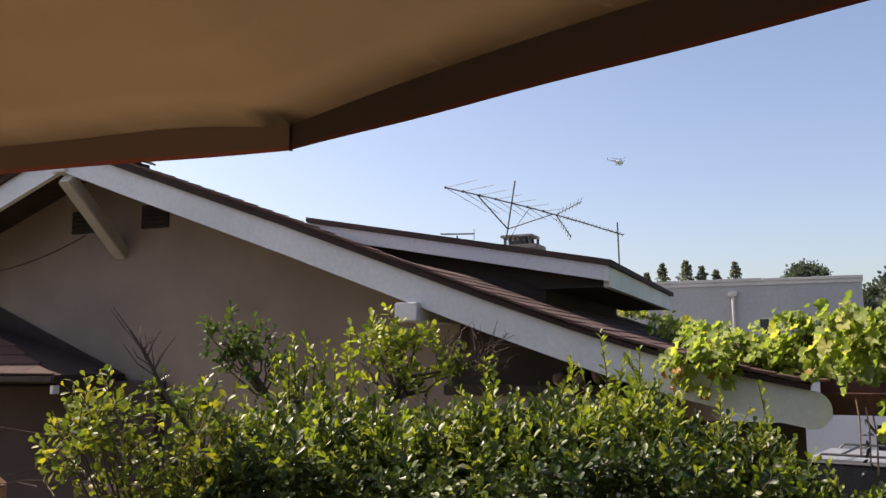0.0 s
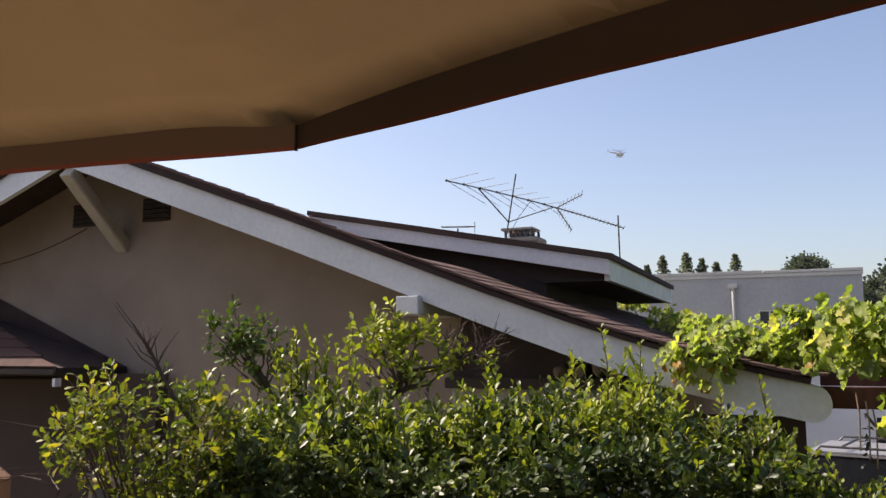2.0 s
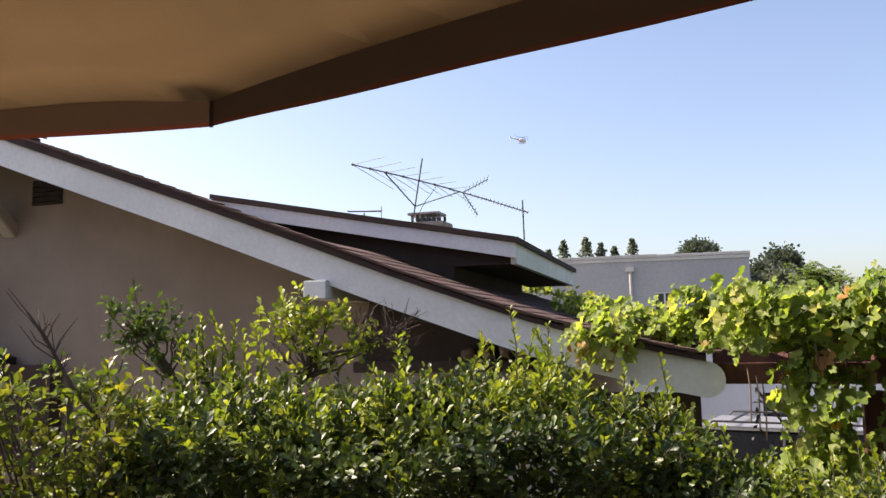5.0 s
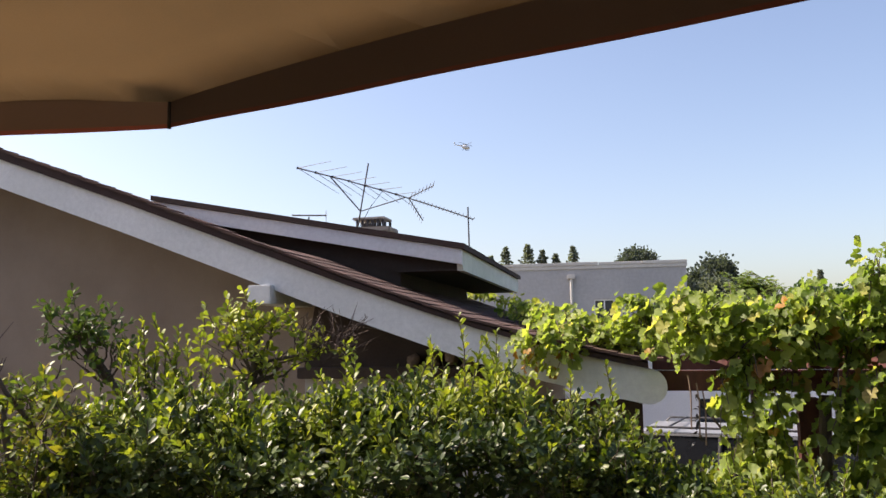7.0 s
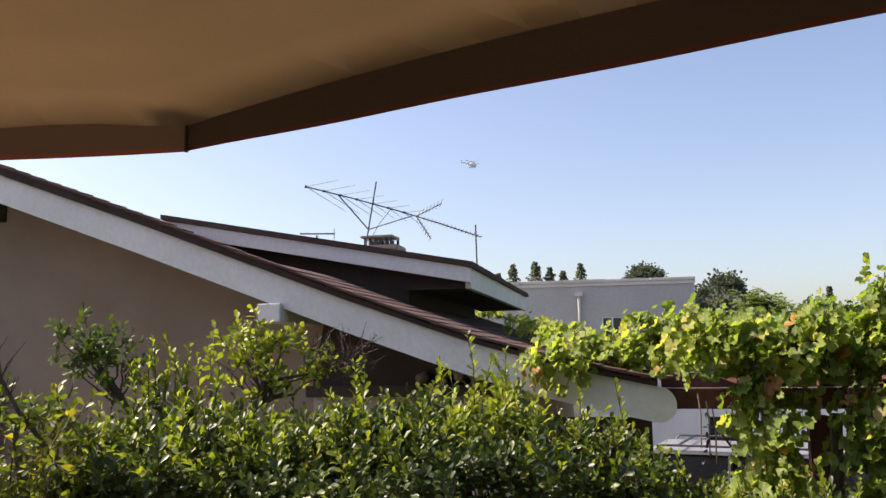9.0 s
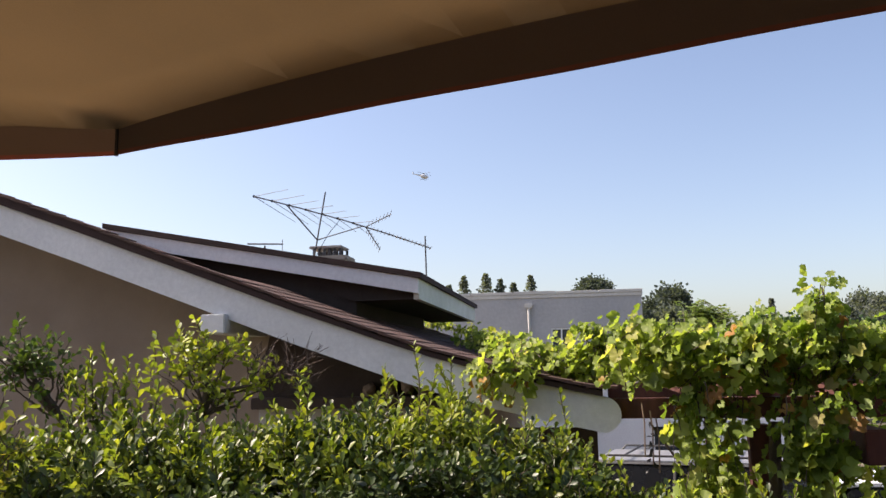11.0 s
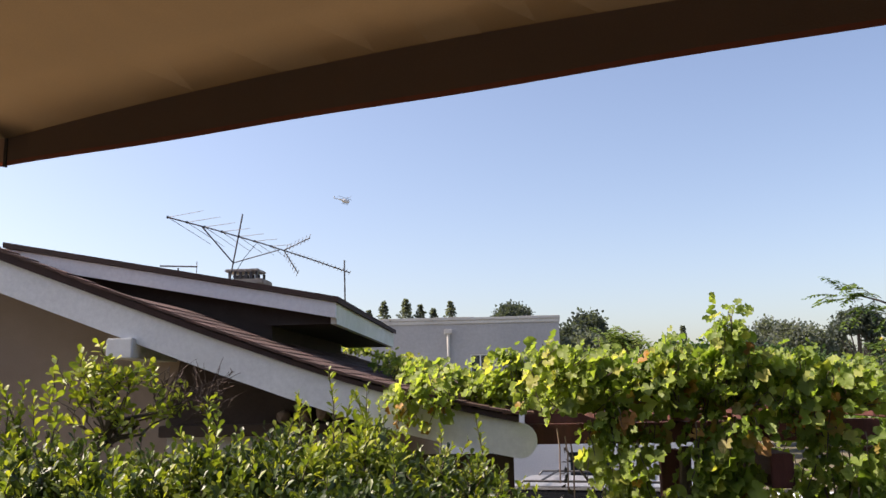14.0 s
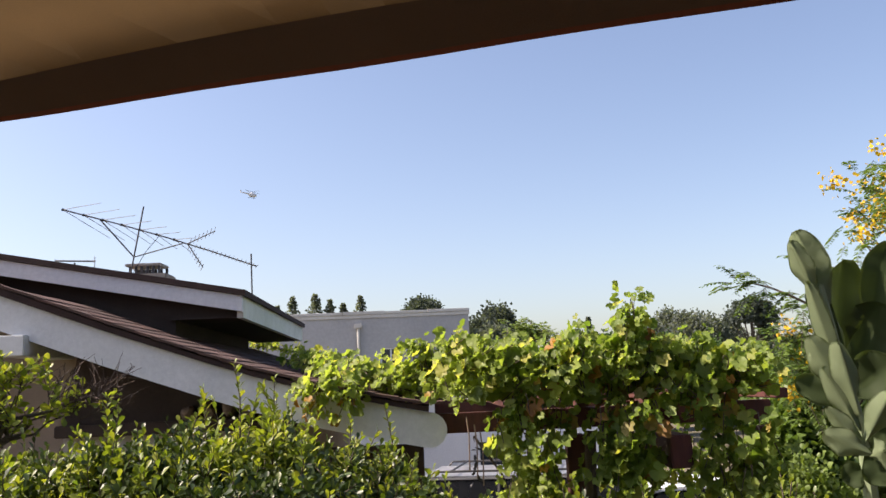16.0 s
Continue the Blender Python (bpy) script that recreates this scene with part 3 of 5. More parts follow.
mast = thing("antenna_mast", pose(0, 0, 0), "thin dark steel mast rising behind the dormer", "mast")
part("pole", rod([(2.025, 9.36, -0.45), (2.01, 9.36, 3.0), (1.99, 9.36, 4.13)], 0.0085), M_MAST, mast)
small = thing("small_antenna", pose(0, 0, 0), "small bare rod antenna beyond the ridge", "antenna")
part("pole", rod([(0.17, 9.6, 2.0), (0.17, 9.6, 4.02)], 0.010), M_MAST, small)
part("boom", rod([(-0.02, 9.55, 4.03), (0.37, 9.55, 4.035)], 0.009), M_ALU, small)
for x in (-0.02, 0.06, 0.29, 0.37):
    part("element", rod([(x, 9.40, 4.05 - 0.03), (x, 9.70, 4.05 + 0.01)], 0.004), M_ALU, small)
part("element", rod([(0.365, 9.55, 3.93), (0.365, 9.55, 4.09)], 0.004), M_ALU, small)

# unseen wall added behind the viewer, never in view, to cut sky light
place_wall = tagged(place("sky_block_wall", boxed(-9, 9, -2.9, -2.65, -0.2, 5.5), M_BROWN), "unseen plain brown wall added behind the patio to block sky light", "wall", kind="structure")

# ---- umbrella over the viewer ----
# regular octagon, tipped 8 degrees about its nearest edge in view
um = thing("patio_umbrella", pose(0, 0, 0), "tan canvas patio umbrella with brown band and rust-red hem", "umbrella")
NRM = radians(40.9)
out = Vector((math.sin(NRM), math.cos(NRM), 0))
tan = Vector((math.cos(NRM), -math.sin(NRM), 0))
RAD = 1.5
APO, HALF = RAD * math.cos(math.pi / 8), RAD * math.sin(math.pi / 8)
TIP = math.tan(radians(8.0))
DMIN, CORNER_T, RIM_Z = 0.723, -0.908, 2.6 + 0.290
def canopy_point(a, b, lift):
    """a outward from the edge (negative is inward), b along the edge from its foot."""
    v = out * (DMIN + a) + tan * b
    return Vector((v.x, v.y, RIM_Z + a * TIP + lift))
MID_T = CORNER_T + HALF
cen = (-APO, MID_T)
corners = [(cen[0] + RAD * math.cos(math.pi / 8 + k * math.pi / 4), cen[1] + RAD * math.sin(math.pi / 8 + k * math.pi / 4)) for k in range(8)]
RISE, BAND = 0.52, 0.036
ARCH = (0.012, 0.012, 0.012, 0.012, 0.012, 0.016, 0.028, 0.023)
def rim(k, f):
    """A point on the edge k at f from 0 to 1, drawn in a little between the ribs."""
    (a0, b0), (a1, b1) = corners[k], corners[(k + 1) % 8]
    a, b = a0 + (a1 - a0) * f, b0 + (b1 - b0) * f
    s = 1 + 0.0006 * math.sin(math.pi * f)
    return cen[0] + (a - cen[0]) * s, cen[1] + (b - cen[1]) * s
def arch_of(k, f):
    """How far the seam between canopy and band stands above its ends."""
    if k == 6:
        return 0.008 * math.exp(-((1 - f - 0.14) / 0.11) ** 2) * min(1, (1 - f) / 0.08) + 0.003 * math.sin(math.pi * f)
    return ARCH[k] * math.sin(math.pi * f) ** 0.8
STEPS, RINGS = 20, 14
b = bmesh.new()
rows = []
for r in range(RINGS + 1):
    g = 0.02 + 0.98 * r / RINGS
    row = []
    for k in range(8):
        for i in range(STEPS):
            a, t = rim(k, i / STEPS)
            da, dt = a - cen[0], t - cen[1]
            rr = math.hypot(da, dt)
            mixr = (1 - g ** 3) * (APO * 1.04 / rr) + g ** 3     # round inside, eight-sided at the rim
            da, dt = da * mixr * g, dt * mixr * g
            q = math.hypot(da, dt) / RAD
            row.append(b.verts.new(canopy_point(cen[0] + da, cen[1] + dt, BAND + RISE * (1 - g) ** 1.05 + arch_of(k, i / STEPS) * g ** 4)))
    rows.append(row)
n8 = 8 * STEPS
for p, q2 in zip(rows, rows[1:]):
    for i in range(n8):
        b.faces.new((p[i], p[(i + 1) % n8], q2[(i + 1) % n8], q2[i]))
bmesh.ops.solidify(b, geom=list(b.faces), thickness=0.0012)
part("canopy", b, M_CANVAS, um, smooth=True)
for k in range(8):
    b, h = bmesh.new(), bmesh.new()
    for mesh, z0, z1, thick in ((b, 0.0065, BAND + 0.003, 0.001), (h, 0.0005, 0.0068, 0.0022)):
        lo, hi = [], []
        for i in range(3 * STEPS + 1):
            f = i / (3 * STEPS)
            a, t = rim(k, f)
            wav = 0.0008 * math.sin(f * 19 + k)
            arch = arch_of(k, f)
            lo.append(mesh.verts.new(canopy_point(a, t, z0 + wav)))
            hi.append(mesh.verts.new(canopy_point(a * 1.0, t, z1 + (arch if mesh is b else wav))))
        for i in range(3 * STEPS):
            mesh.faces.new((lo[i], lo[i + 1], hi[i + 1], hi[i]))
        bmesh.ops.solidify(mesh, geom=list(mesh.faces), thickness=thick)
    part("valance", b, M_VALANCE, um, "dark brown canvas band")
    part("hem", h, M_HEM, um, "rust-red bound hem")
    a, t = corners[k]
    part("seam", rod([canopy_point(a, t, 0.0), canopy_point(a, t, BAND + 0.004)], 0.003), M_TRIM, um)
pole_top = canopy_point(cen[0], cen[1], BAND + RISE)
part("pole", rod([(pole_top.x, pole_top.y, 0.05), pole_top], 0.019, sides=12), M_DARKWOOD, um)
part("base", rod([(pole_top.x, pole_top.y, 0.0), (pole_top.x, pole_top.y, 0.09)], 0.27, 0.24, 24), M_CONCRETE, um)

# fence post by the extension
fp = thing("fence_post", pose(-1.582, 3.02, 0, 0, 0, 20), "orange-brown timber post with pyramid top", "fence post")
b = boxed(-0.034, 0.034, -0.034, 0.034, -0.02, 2.165, bevel=0.004)
part("shaft", b, M_PALEPOST, fp)
b = bmesh.new()
bmesh.ops.create_cone(b, cap_ends=True, segments=4, radius1=0.047, radius2=0.004, depth=0.036, matrix=Matrix.Translation((0, 0, 2.1835)) @ Matrix.Rotation(math.pi / 4, 4, "Z"))
part("pyramid_cap", b, M_PALEPOST, fp)

# ---- shrubs in front of the house ----
def shoots(base, direction, length, spacing, leaf, spread=0.9, curl=0.25):
    """Leaves set spirally along straight young shoots. Returns positions, directions, normals, sizes and the shoots' lines."""
    P, A, U, S, lines = [], [], [], [], []
    for b, d, ln in zip(base, direction, length):
        n = max(4, int(ln / spacing))
        d = d / np.linalg.norm(d)
        o = np.cross(d, [0.3, 0.9, 0.1])
        o /= np.linalg.norm(o)
        q = np.cross(d, o)
        bend = rng.normal(size=3) * curl * ln
        ph = rng.uniform(0, 6.28)
        for i in range(n):
            f = (i + 0.5) / n
            p = b + d * ln * f + bend * f * f
            a = ph + i * 2.4
            side = o * math.cos(a) + q * math.sin(a)
            sp = spread * (1.15 - 0.75 * f)
            P.append(p)
            A.append(d * (1 - 0.45 * spread) + side * sp + rng.normal(size=3) * 0.18)
            U.append(d * 0.9 - side * 0.4 + rng.normal(size=3) * 0.35)
            S.append(leaf * rng.uniform(0.65, 1.15) * (1.0 - 0.35 * f * f))
        lines.append((b, b + d * ln * 0.55 + bend * 0.3, b + d * ln + bend))
    return P, A, U, S, lines


def stems(name, lines, r0, r1, material, parent, sides=4):
    b = bmesh.new()
    for ln in lines:
        tube(b, ln, r0, r1, sides)
    ob = part(name, b, material, parent)
    ob["kind"] = "stuff"
    return ob


HEDGE_TOP = [(-1.3, 2.02), (-1.0, 2.20), (-0.83, 2.38), (-0.66, 2.45), (-0.48, 2.46), (-0.30, 2.42), (-0.13, 2.40), (0.05, 2.375), (0.18, 2.42), (0.31, 2.43), (0.49, 2.44), (0.64, 2.485), (0.75, 2.485), (0.86, 2.42), (0.96, 2.375), (1.09, 2.375), (1.2, 2.33), (1.3, 2.25), (1.38, 2.17), (1.47, 2.10), (1.6, 2.03), (1.75, 2.03), (1.88, 2.07), (2.0, 2.05), (2.2, 2.03), (2.4, 2.08), (2.7, 1.98)]
def hedge_top(x):
    return np.interp(x, [p[0] for p in HEDGE_TOP], [p[1] for p in HEDGE_TOP]) + 0.018 * np.sin(x * 17.0) + 0.015 * np.sin(x * 41 + 1.0)
def hedge_mid(x):
    return 3.28 - 0.70 * np.maximum(x - 1.2, 0)

hedge = thing("hedge", pose(0, 0, 0), "dense glossy green hedge with fresh shoots before the house", "hedge")
# leafy clumps over the top and down the front, each a spray of shoots from one point
cl_base, cl_dir, cl_len, cl_bright = [], [], [], []
for k in range(760):
    x = rng.uniform(-1.1, 2.6)
    u = rng.uniform(0, 1)
    if u < 0.52:                                           # the top
        dy = rng.uniform(-0.48, 0.42)
        z = hedge_top(x) - 0.15 - 0.22 * abs(dy / 0.5) ** 3 - abs(rng.normal()) * 0.03
        lean = np.array([rng.normal() * 0.12, -0.25 * (dy < -0.2) + rng.normal() * 0.1, 1.0])
        low = 0.0
    else:                                                  # the front
        low = rng.uniform(0, 1) ** 2.2 * 0.85
        dy = -0.44 + 0.25 * low + 0.06 * math.sin(x * 13 + low * 9) + rng.normal() * 0.035
        z = hedge_top(x) - 0.24 - low
        lean = np.array([rng.normal() * 0.25, -0.75, 0.75])
    c = np.array([x, hedge_mid(x) + dy, z])
    n = rng.integers(4, 8) if u < 0.52 else rng.integers(3, 7)
    for j in range(n):
        cl_base.append(c + rng.normal(size=3) * 0.028)
        cl_dir.append(lean + rng.normal(size=3) * np.array([0.34, 0.3, 0.22]))
        cl_len.append(rng.uniform(0.08, 0.20) if u < 0.52 else rng.uniform(0.06, 0.13))
        # Besides young growth, the brighter leaves on top carry painted sunlight.
        cl_bright.append(rng.uniform() < (0.46 if u < 0.52 else 0.12))
cl_base, cl_dir, cl_len, cl_bright = np.array(cl_base), np.array(cl_dir), np.array(cl_len), np.array(cl_bright)
for pick, nm, mt in ((~cl_bright, "foliage", L_HEDGE), (cl_bright, "young_and_lit_foliage", L_TIP)):
    res1 = shoots(cl_base[pick], cl_dir[pick], cl_len[pick], 0.0112, 0.052, 0.85, 0.2)
    leaves(nm, *res1[:4], SHAPE_OBOVATE, mt, hedge, "glossy dark green leaves" if mt is L_HEDGE else "bright yellow-green young leaves", width=0.95)
    stems("twig_growth", res1[4][::2], 0.003, 0.0013, M_BARK, hedge)
n = 36000                                                  # the inner and lower foliage
x = rng.uniform(-1.2, 2.6, n)
down = rng.uniform(0, 1, n) ** 1.5 * 1.9
pos = np.stack([x, hedge_mid(x) + rng.uniform(-0.40, 0.42, n) * (1 - 0.35 * np.minimum(1, down / 0.4)), hedge_top(x) - 0.20 - down], 1)
pos = pos[pos[:, 2] > 0.12]
leaves("inner_foliage", pos, randdir(len(pos), 0.3), randdir(len(pos), 0.8), rng.uniform(0.04, 0.062, len(pos)), SHAPE_OBOVATE, L_HEDGE, hedge)
for k in range(9):
    bx = -1.0 + k * 0.42
    by = hedge_mid(bx)
    tz = float(hedge_top(bx)) - 0.35
    part("trunk", rod([(bx, by, -0.05), (bx + 0.05, by - 0.05, 0.7), (bx - 0.06, by + 0.05, tz)], 0.025, 0.008), M_BARK, hedge)
# tall single shoots above the clipped top
tall = [(1.235, 3.22, 2.20, 0.27), (1.21, 3.25, 2.2, 0.16), (0.16, 3.2, 2.34, 0.26), (0.19, 3.22, 2.36, 0.20), (0.13, 3.2, 2.34, 0.16), (0.42, 3.2, 2.38, 0.2), (0.50, 3.2, 2.40, 0.22), (0.62, 3.2, 2.42, 0.24), (0.65, 3.22, 2.40, 0.2), (0.78, 3.25, 2.40, 0.24), (0.75, 3.2, 2.40, 0.2), (1.05, 3.2, 2.28, 0.18),
        (-0.62, 3.4, 2.42, 0.25), (-0.59, 3.4, 2.42, 0.26), (-0.63, 3.4, 2.42, 0.18), (-0.56, 3.4, 2.42, 0.19), (-0.46, 3.4, 2.42, 0.29), (-0.48, 3.38, 2.42, 0.21), (-0.43, 3.4, 2.42, 0.19), (-0.38, 3.4, 2.40, 0.17), (-0.66, 3.4, 2.42, 0.17), (-0.52, 3.38, 2.40, 0.16),
        (1.43, 3.05, 2.0, 0.2), (1.55, 3.02, 1.92, 0.2), (1.72, 2.9, 1.94, 0.22), (1.85, 2.82, 1.96, 0.24), (1.9, 2.75, 1.98, 0.2), (2.0, 2.62, 1.98, 0.22), (2.2, 2.5, 1.9, 0.2), (2.36, 2.3, 2.0, 0.24), (2.4, 2.35, 1.98, 0.2)]
tb = np.array([t[:3] for t in tall])
td = np.stack([rng.normal(0, 0.12, len(tall)), rng.normal(0, 0.1, len(tall)), np.ones(len(tall))], 1)
r2 = shoots(tb, td, np.array([t[3] for t in tall]), 0.009, 0.046, 0.7, 0.1)
leaves("shoot_growth", *r2[:4], SHAPE_OBOVATE, L_TIP, hedge, "long upright leafy shoots")
stems("shoot_stem_growth", r2[4], 0.004, 0.002, M_BARK, hedge)

def branching(b0, tips, r, wobble=0.05):
    """Limbs from a base to each tip, bent a little."""
    out = []
    for t in tips:
        b0v, tv = Vector(b0), Vector(t)
        pts = []
        for i in range(6):
            f = i / 5
            p = b0v.lerp(tv, f)
            p.z -= 0.12 * math.sin(math.pi * f) * (tv - b0v).length * 0.5
            p += Vector(rng.normal(size=3)) * wobble * (0 < i < 5)
            pts.append(p)
        out.append(pts)
    return out


def clustered(tips, per, radius, length, leaf, lift=0.7, spacing=0.016):
    base, dirs = [], []
    for t in tips:
        k = rng.normal(size=(per, 3)) * radius
        base.append(np.asarray(t)[None] + k)
        dd = k / (np.linalg.norm(k, axis=1, keepdims=True) + 1e-6)
        dd[:, 2] += lift
        dirs.append(dd + rng.normal(size=(per, 3)) * 0.3)
    base, dirs = np.concatenate(base), np.concatenate(dirs)
    return shoots(base, dirs, rng.uniform(0.6, 1.2, len(base)) * length, spacing, leaf)

# the tree whose upper branches stand over the hedge
tree = thing("small_tree", pose(0, 0, 0), "small green tree with twiggy bare ends above the hedge", "tree")
root = (-0.42, 3.75, 0.0)
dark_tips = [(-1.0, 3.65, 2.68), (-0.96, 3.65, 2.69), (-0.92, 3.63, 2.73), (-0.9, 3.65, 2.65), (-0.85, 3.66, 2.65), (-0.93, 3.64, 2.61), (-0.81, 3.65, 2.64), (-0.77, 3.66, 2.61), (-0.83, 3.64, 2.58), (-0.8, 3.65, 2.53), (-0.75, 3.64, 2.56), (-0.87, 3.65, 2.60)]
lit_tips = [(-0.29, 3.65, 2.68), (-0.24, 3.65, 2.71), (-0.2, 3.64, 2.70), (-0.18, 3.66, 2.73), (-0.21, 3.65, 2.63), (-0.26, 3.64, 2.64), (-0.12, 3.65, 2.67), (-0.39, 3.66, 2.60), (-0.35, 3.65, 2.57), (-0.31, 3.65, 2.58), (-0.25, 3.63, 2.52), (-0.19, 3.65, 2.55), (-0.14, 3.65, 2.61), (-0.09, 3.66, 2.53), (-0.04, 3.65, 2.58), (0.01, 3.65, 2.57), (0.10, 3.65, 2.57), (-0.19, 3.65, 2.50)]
part("trunk", rod([root, (-0.45, 3.72, 0.9), (-0.5, 3.7, 1.7)], 0.06, 0.035, 8), M_BARK, tree)
part("limb", rod([(-0.5, 3.7, 1.7), (-0.66, 3.67, 2.25), (-0.78, 3.65, 2.48), (-0.86, 3.65, 2.59), (-0.96, 3.65, 2.67)], 0.022, 0.006, 6), M_BARK, tree)
part("limb", rod([(-0.5, 3.7, 1.7), (-0.32, 3.67, 2.2), (-0.2, 3.65, 2.48), (-0.18, 3.65, 2.61), (-0.25, 3.65, 2.70)], 0.022, 0.006, 6), M_BARK, tree)
part("limb", rod([(-0.2, 3.65, 2.46), (-0.15, 3.65, 2.52), (-0.04, 3.65, 2.54), (0.13, 3.65, 2.60)], 0.012, 0.004, 6), M_BARK, tree)
stems("limb_growth", branching((-0.78, 3.66, 2.44), dark_tips, 0.02, 0.012) + branching((-0.2, 3.66, 2.42), lit_tips, 0.02, 0.012), 0.007, 0.0025, M_BARK, tree, 5)
# Shade is put into the colour: darker leaves on one branch, brighter on the lit one.
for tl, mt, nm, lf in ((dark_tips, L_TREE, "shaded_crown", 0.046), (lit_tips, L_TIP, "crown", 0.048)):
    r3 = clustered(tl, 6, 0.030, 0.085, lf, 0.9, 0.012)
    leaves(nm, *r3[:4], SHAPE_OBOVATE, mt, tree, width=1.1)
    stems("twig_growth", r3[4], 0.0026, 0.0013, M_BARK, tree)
dry = []
for k in range(40):
    b0 = Vector((rng.uniform(-0.04, 0.18), 3.62 + rng.normal() * 0.05, rng.uniform(2.50, 2.60)))
    dd = Vector((rng.uniform(0.0, 0.9), rng.normal() * 0.3, rng.uniform(0.15, 1.0))).normalized() * rng.uniform(0.08, 0.20)
    m = b0 + dd * 0.5 + Vector(rng.normal(size=3)) * 0.018
    e = b0 + dd + Vector(rng.normal(size=3)) * 0.015
    dry.append((b0, m, e))
    for f in (0.45, 0.65, 0.85):
        q = b0.lerp(e, f)
        w = dd * 0.25 + Vector(rng.normal(size=3)) * 0.028
        dry.append((q, q + w * 0.5 + Vector(rng.normal(size=3)) * 0.005, q + w))
stems("bare_twig_growth", dry, 0.0026, 0.0011, M_DRYTWIG, tree)

# the thin yellowing shrub by the extension
ys = thing("yellowing_shrub", pose(0, 0, 0), "sparse shrub with yellowing leaves and bare stems", "shrub")
yr = (-0.95, 3.05, 0.0)
ytips = []
for k in range(64):
    az = -14.0 - 9.8 * rng.uniform(0, 1) ** 1.2
    top = np.interp(az, [-26.2, -24.7, -22.8, -22.3, -20.5, -19.4, -17.7, -15.9, -14.4], [-0.100, -0.070, -0.054, -0.036, -0.014, -0.004, -0.016, -0.028, -0.045])
    low = np.interp(az, [-26, -24, -22, -20, -18], [-0.10, -0.105, -0.12, -0.17, -0.21])
    r = rng.uniform(2.8, 3.3)
    ytips.append(bearing(az, r, EYE_Z + (top + (low - top) * rng.uniform(0, 1) ** 1.3 - 0.012) * r))
part("trunk", rod([yr, (-0.97, 3.05, 0.8), (-0.93, 3.03, 1.6)], 0.04, 0.028, 8), M_BARK, ys)
part("limb", rod([(-0.93, 3.03, 1.6), (-0.92, 3.0, 2.1), (-0.98, 3.0, 2.4)], 0.028, 0.012, 6), M_BARK, ys)
stems("limb_growth", branching((-0.93, 3.03, 1.6), ytips[::2], 0.02, 0.02), 0.009, 0.0025, M_BARK, ys, 5)
r4 = clustered(ytips, 7, 0.030, 0.065, 0.043, 0.4, 0.012)
leaves("foliage", *r4[:4], SHAPE_OBOVATE, L_YELLOW, ys)
stems("twig_growth", r4[4], 0.003, 0.0014, M_BARK, ys)
bare = []
main = [bearing(-15.0, 3.0, 2.246), bearing(-17.95, 3.0, 2.459), bearing(-19.44, 3.0, 2.612), bearing(-20.53, 3.0, 2.699), bearing(-21.6, 3.0, 2.774)]
part("limb", rod(main[:4], 0.009, 0.004, 6), M_BARK, ys, "bare leaning stem")
bare.append(main[2:])
main = main[1:4]
for k in range(14):
    b0 = Vector(main[0]).lerp(Vector(main[2]), rng.uniform(0.15, 0.95))
    dd = Vector((rng.normal() * 0.6, rng.normal() * 0.4, rng.uniform(0.2, 1.0))).normalized() * rng.uniform(0.06, 0.16)
    bare.append((b0, b0 + dd * 0.5 + Vector(rng.normal(size=3)) * 0.012, b0 + dd))
for k in range(16):
    b0 = bearing(rng.uniform(-25.5, -22), 3.0, rng.uniform(2.14, 2.30))
    dd = Vector((-rng.uniform(0.3, 1), rng.normal() * 0.3, rng.normal() * 0.35)).normalized() * rng.uniform(0.12, 0.28)
    bare.append((b0, b0 + dd * 0.5 + Vector(rng.normal(size=3)) * 0.02, b0 + dd))
stems("bare_stem_growth", bare, 0.003, 0.001, M_DRYTWIG, ys)

# ---- pergola and grape vine ----
perg = thing("pergola", HOUSE, "dark red timber pergola joined to the eave", "pergola")
part("beam", boxed(-0.30, 1.80, 0.06, 0.15, 2.312, 2.42, bevel=0.006), M_REDWOOD, perg)
part("beam", boxed(-0.05, 1.95, 3.8, 3.9, 2.28, 2.42, bevel=0.006), M_REDWOOD, perg)
for i in range(1, 6):
    part("rafter", boxed(-0.02 + i * 0.37, 0.05 + i * 0.37, 0.055, 4.1, 2.424, 2.48, bevel=0.005), M_REDWOOD, perg)
part("beam_end", boxed(1.115, 1.225, -0.32, 0.30, 2.11, 2.275, bevel=0.006), M_REDWOOD, perg, "square dark red beam end")
for x, y in ((0.69, 0.03), (1.72, 0.03), (0.9, 3.85), (1.85, 3.85)):
    part("post", boxed(x - 0.05, x + 0.05, y - 0.05, y + 0.05, -0.5, 2.281, bevel=0.006), M_REDWOOD, perg)

vine = thing("grape_vine", HOUSE, "leafy green grape vine with some yellow leaves over the pergola", "vine")
VP, VA, VU, VS, canes = [], [], [], [], []
def cane(p, d, n, droop, leaf, jitter=0.25, step=0.055, upright=0.0):
    p, d = np.array(p, float), np.array(d, float)
    line = [Vector(p)]
    for i in range(n):
        d = d / np.linalg.norm(d)
        d = d + rng.normal(size=3) * jitter + np.array([0, 0, -droop])
        d /= np.linalg.norm(d)
        p = p + d * step
        line.append(Vector(p))
        for rep in range(2 if rng.uniform() < 0.45 else 1):
            out = rng.normal(size=3)
            out[2] = abs(out[2]) * 0.5 + upright
            out /= np.linalg.norm(out)
            q = p + out * rng.uniform(0.03, 0.09)
            VP.append(q)
            VA.append(out * 0.6 + np.array([-0.05, -0.2, -0.7]) + rng.normal(size=3) * 0.38)
            VU.append(out * 0.35 + np.array([-0.95, -0.5, 0.7]) + rng.normal(size=3) * 0.5)
            VS.append(leaf * rng.uniform(0.5, 1.2) * (1 - 0.35 * i / n))
    canes.append(line)

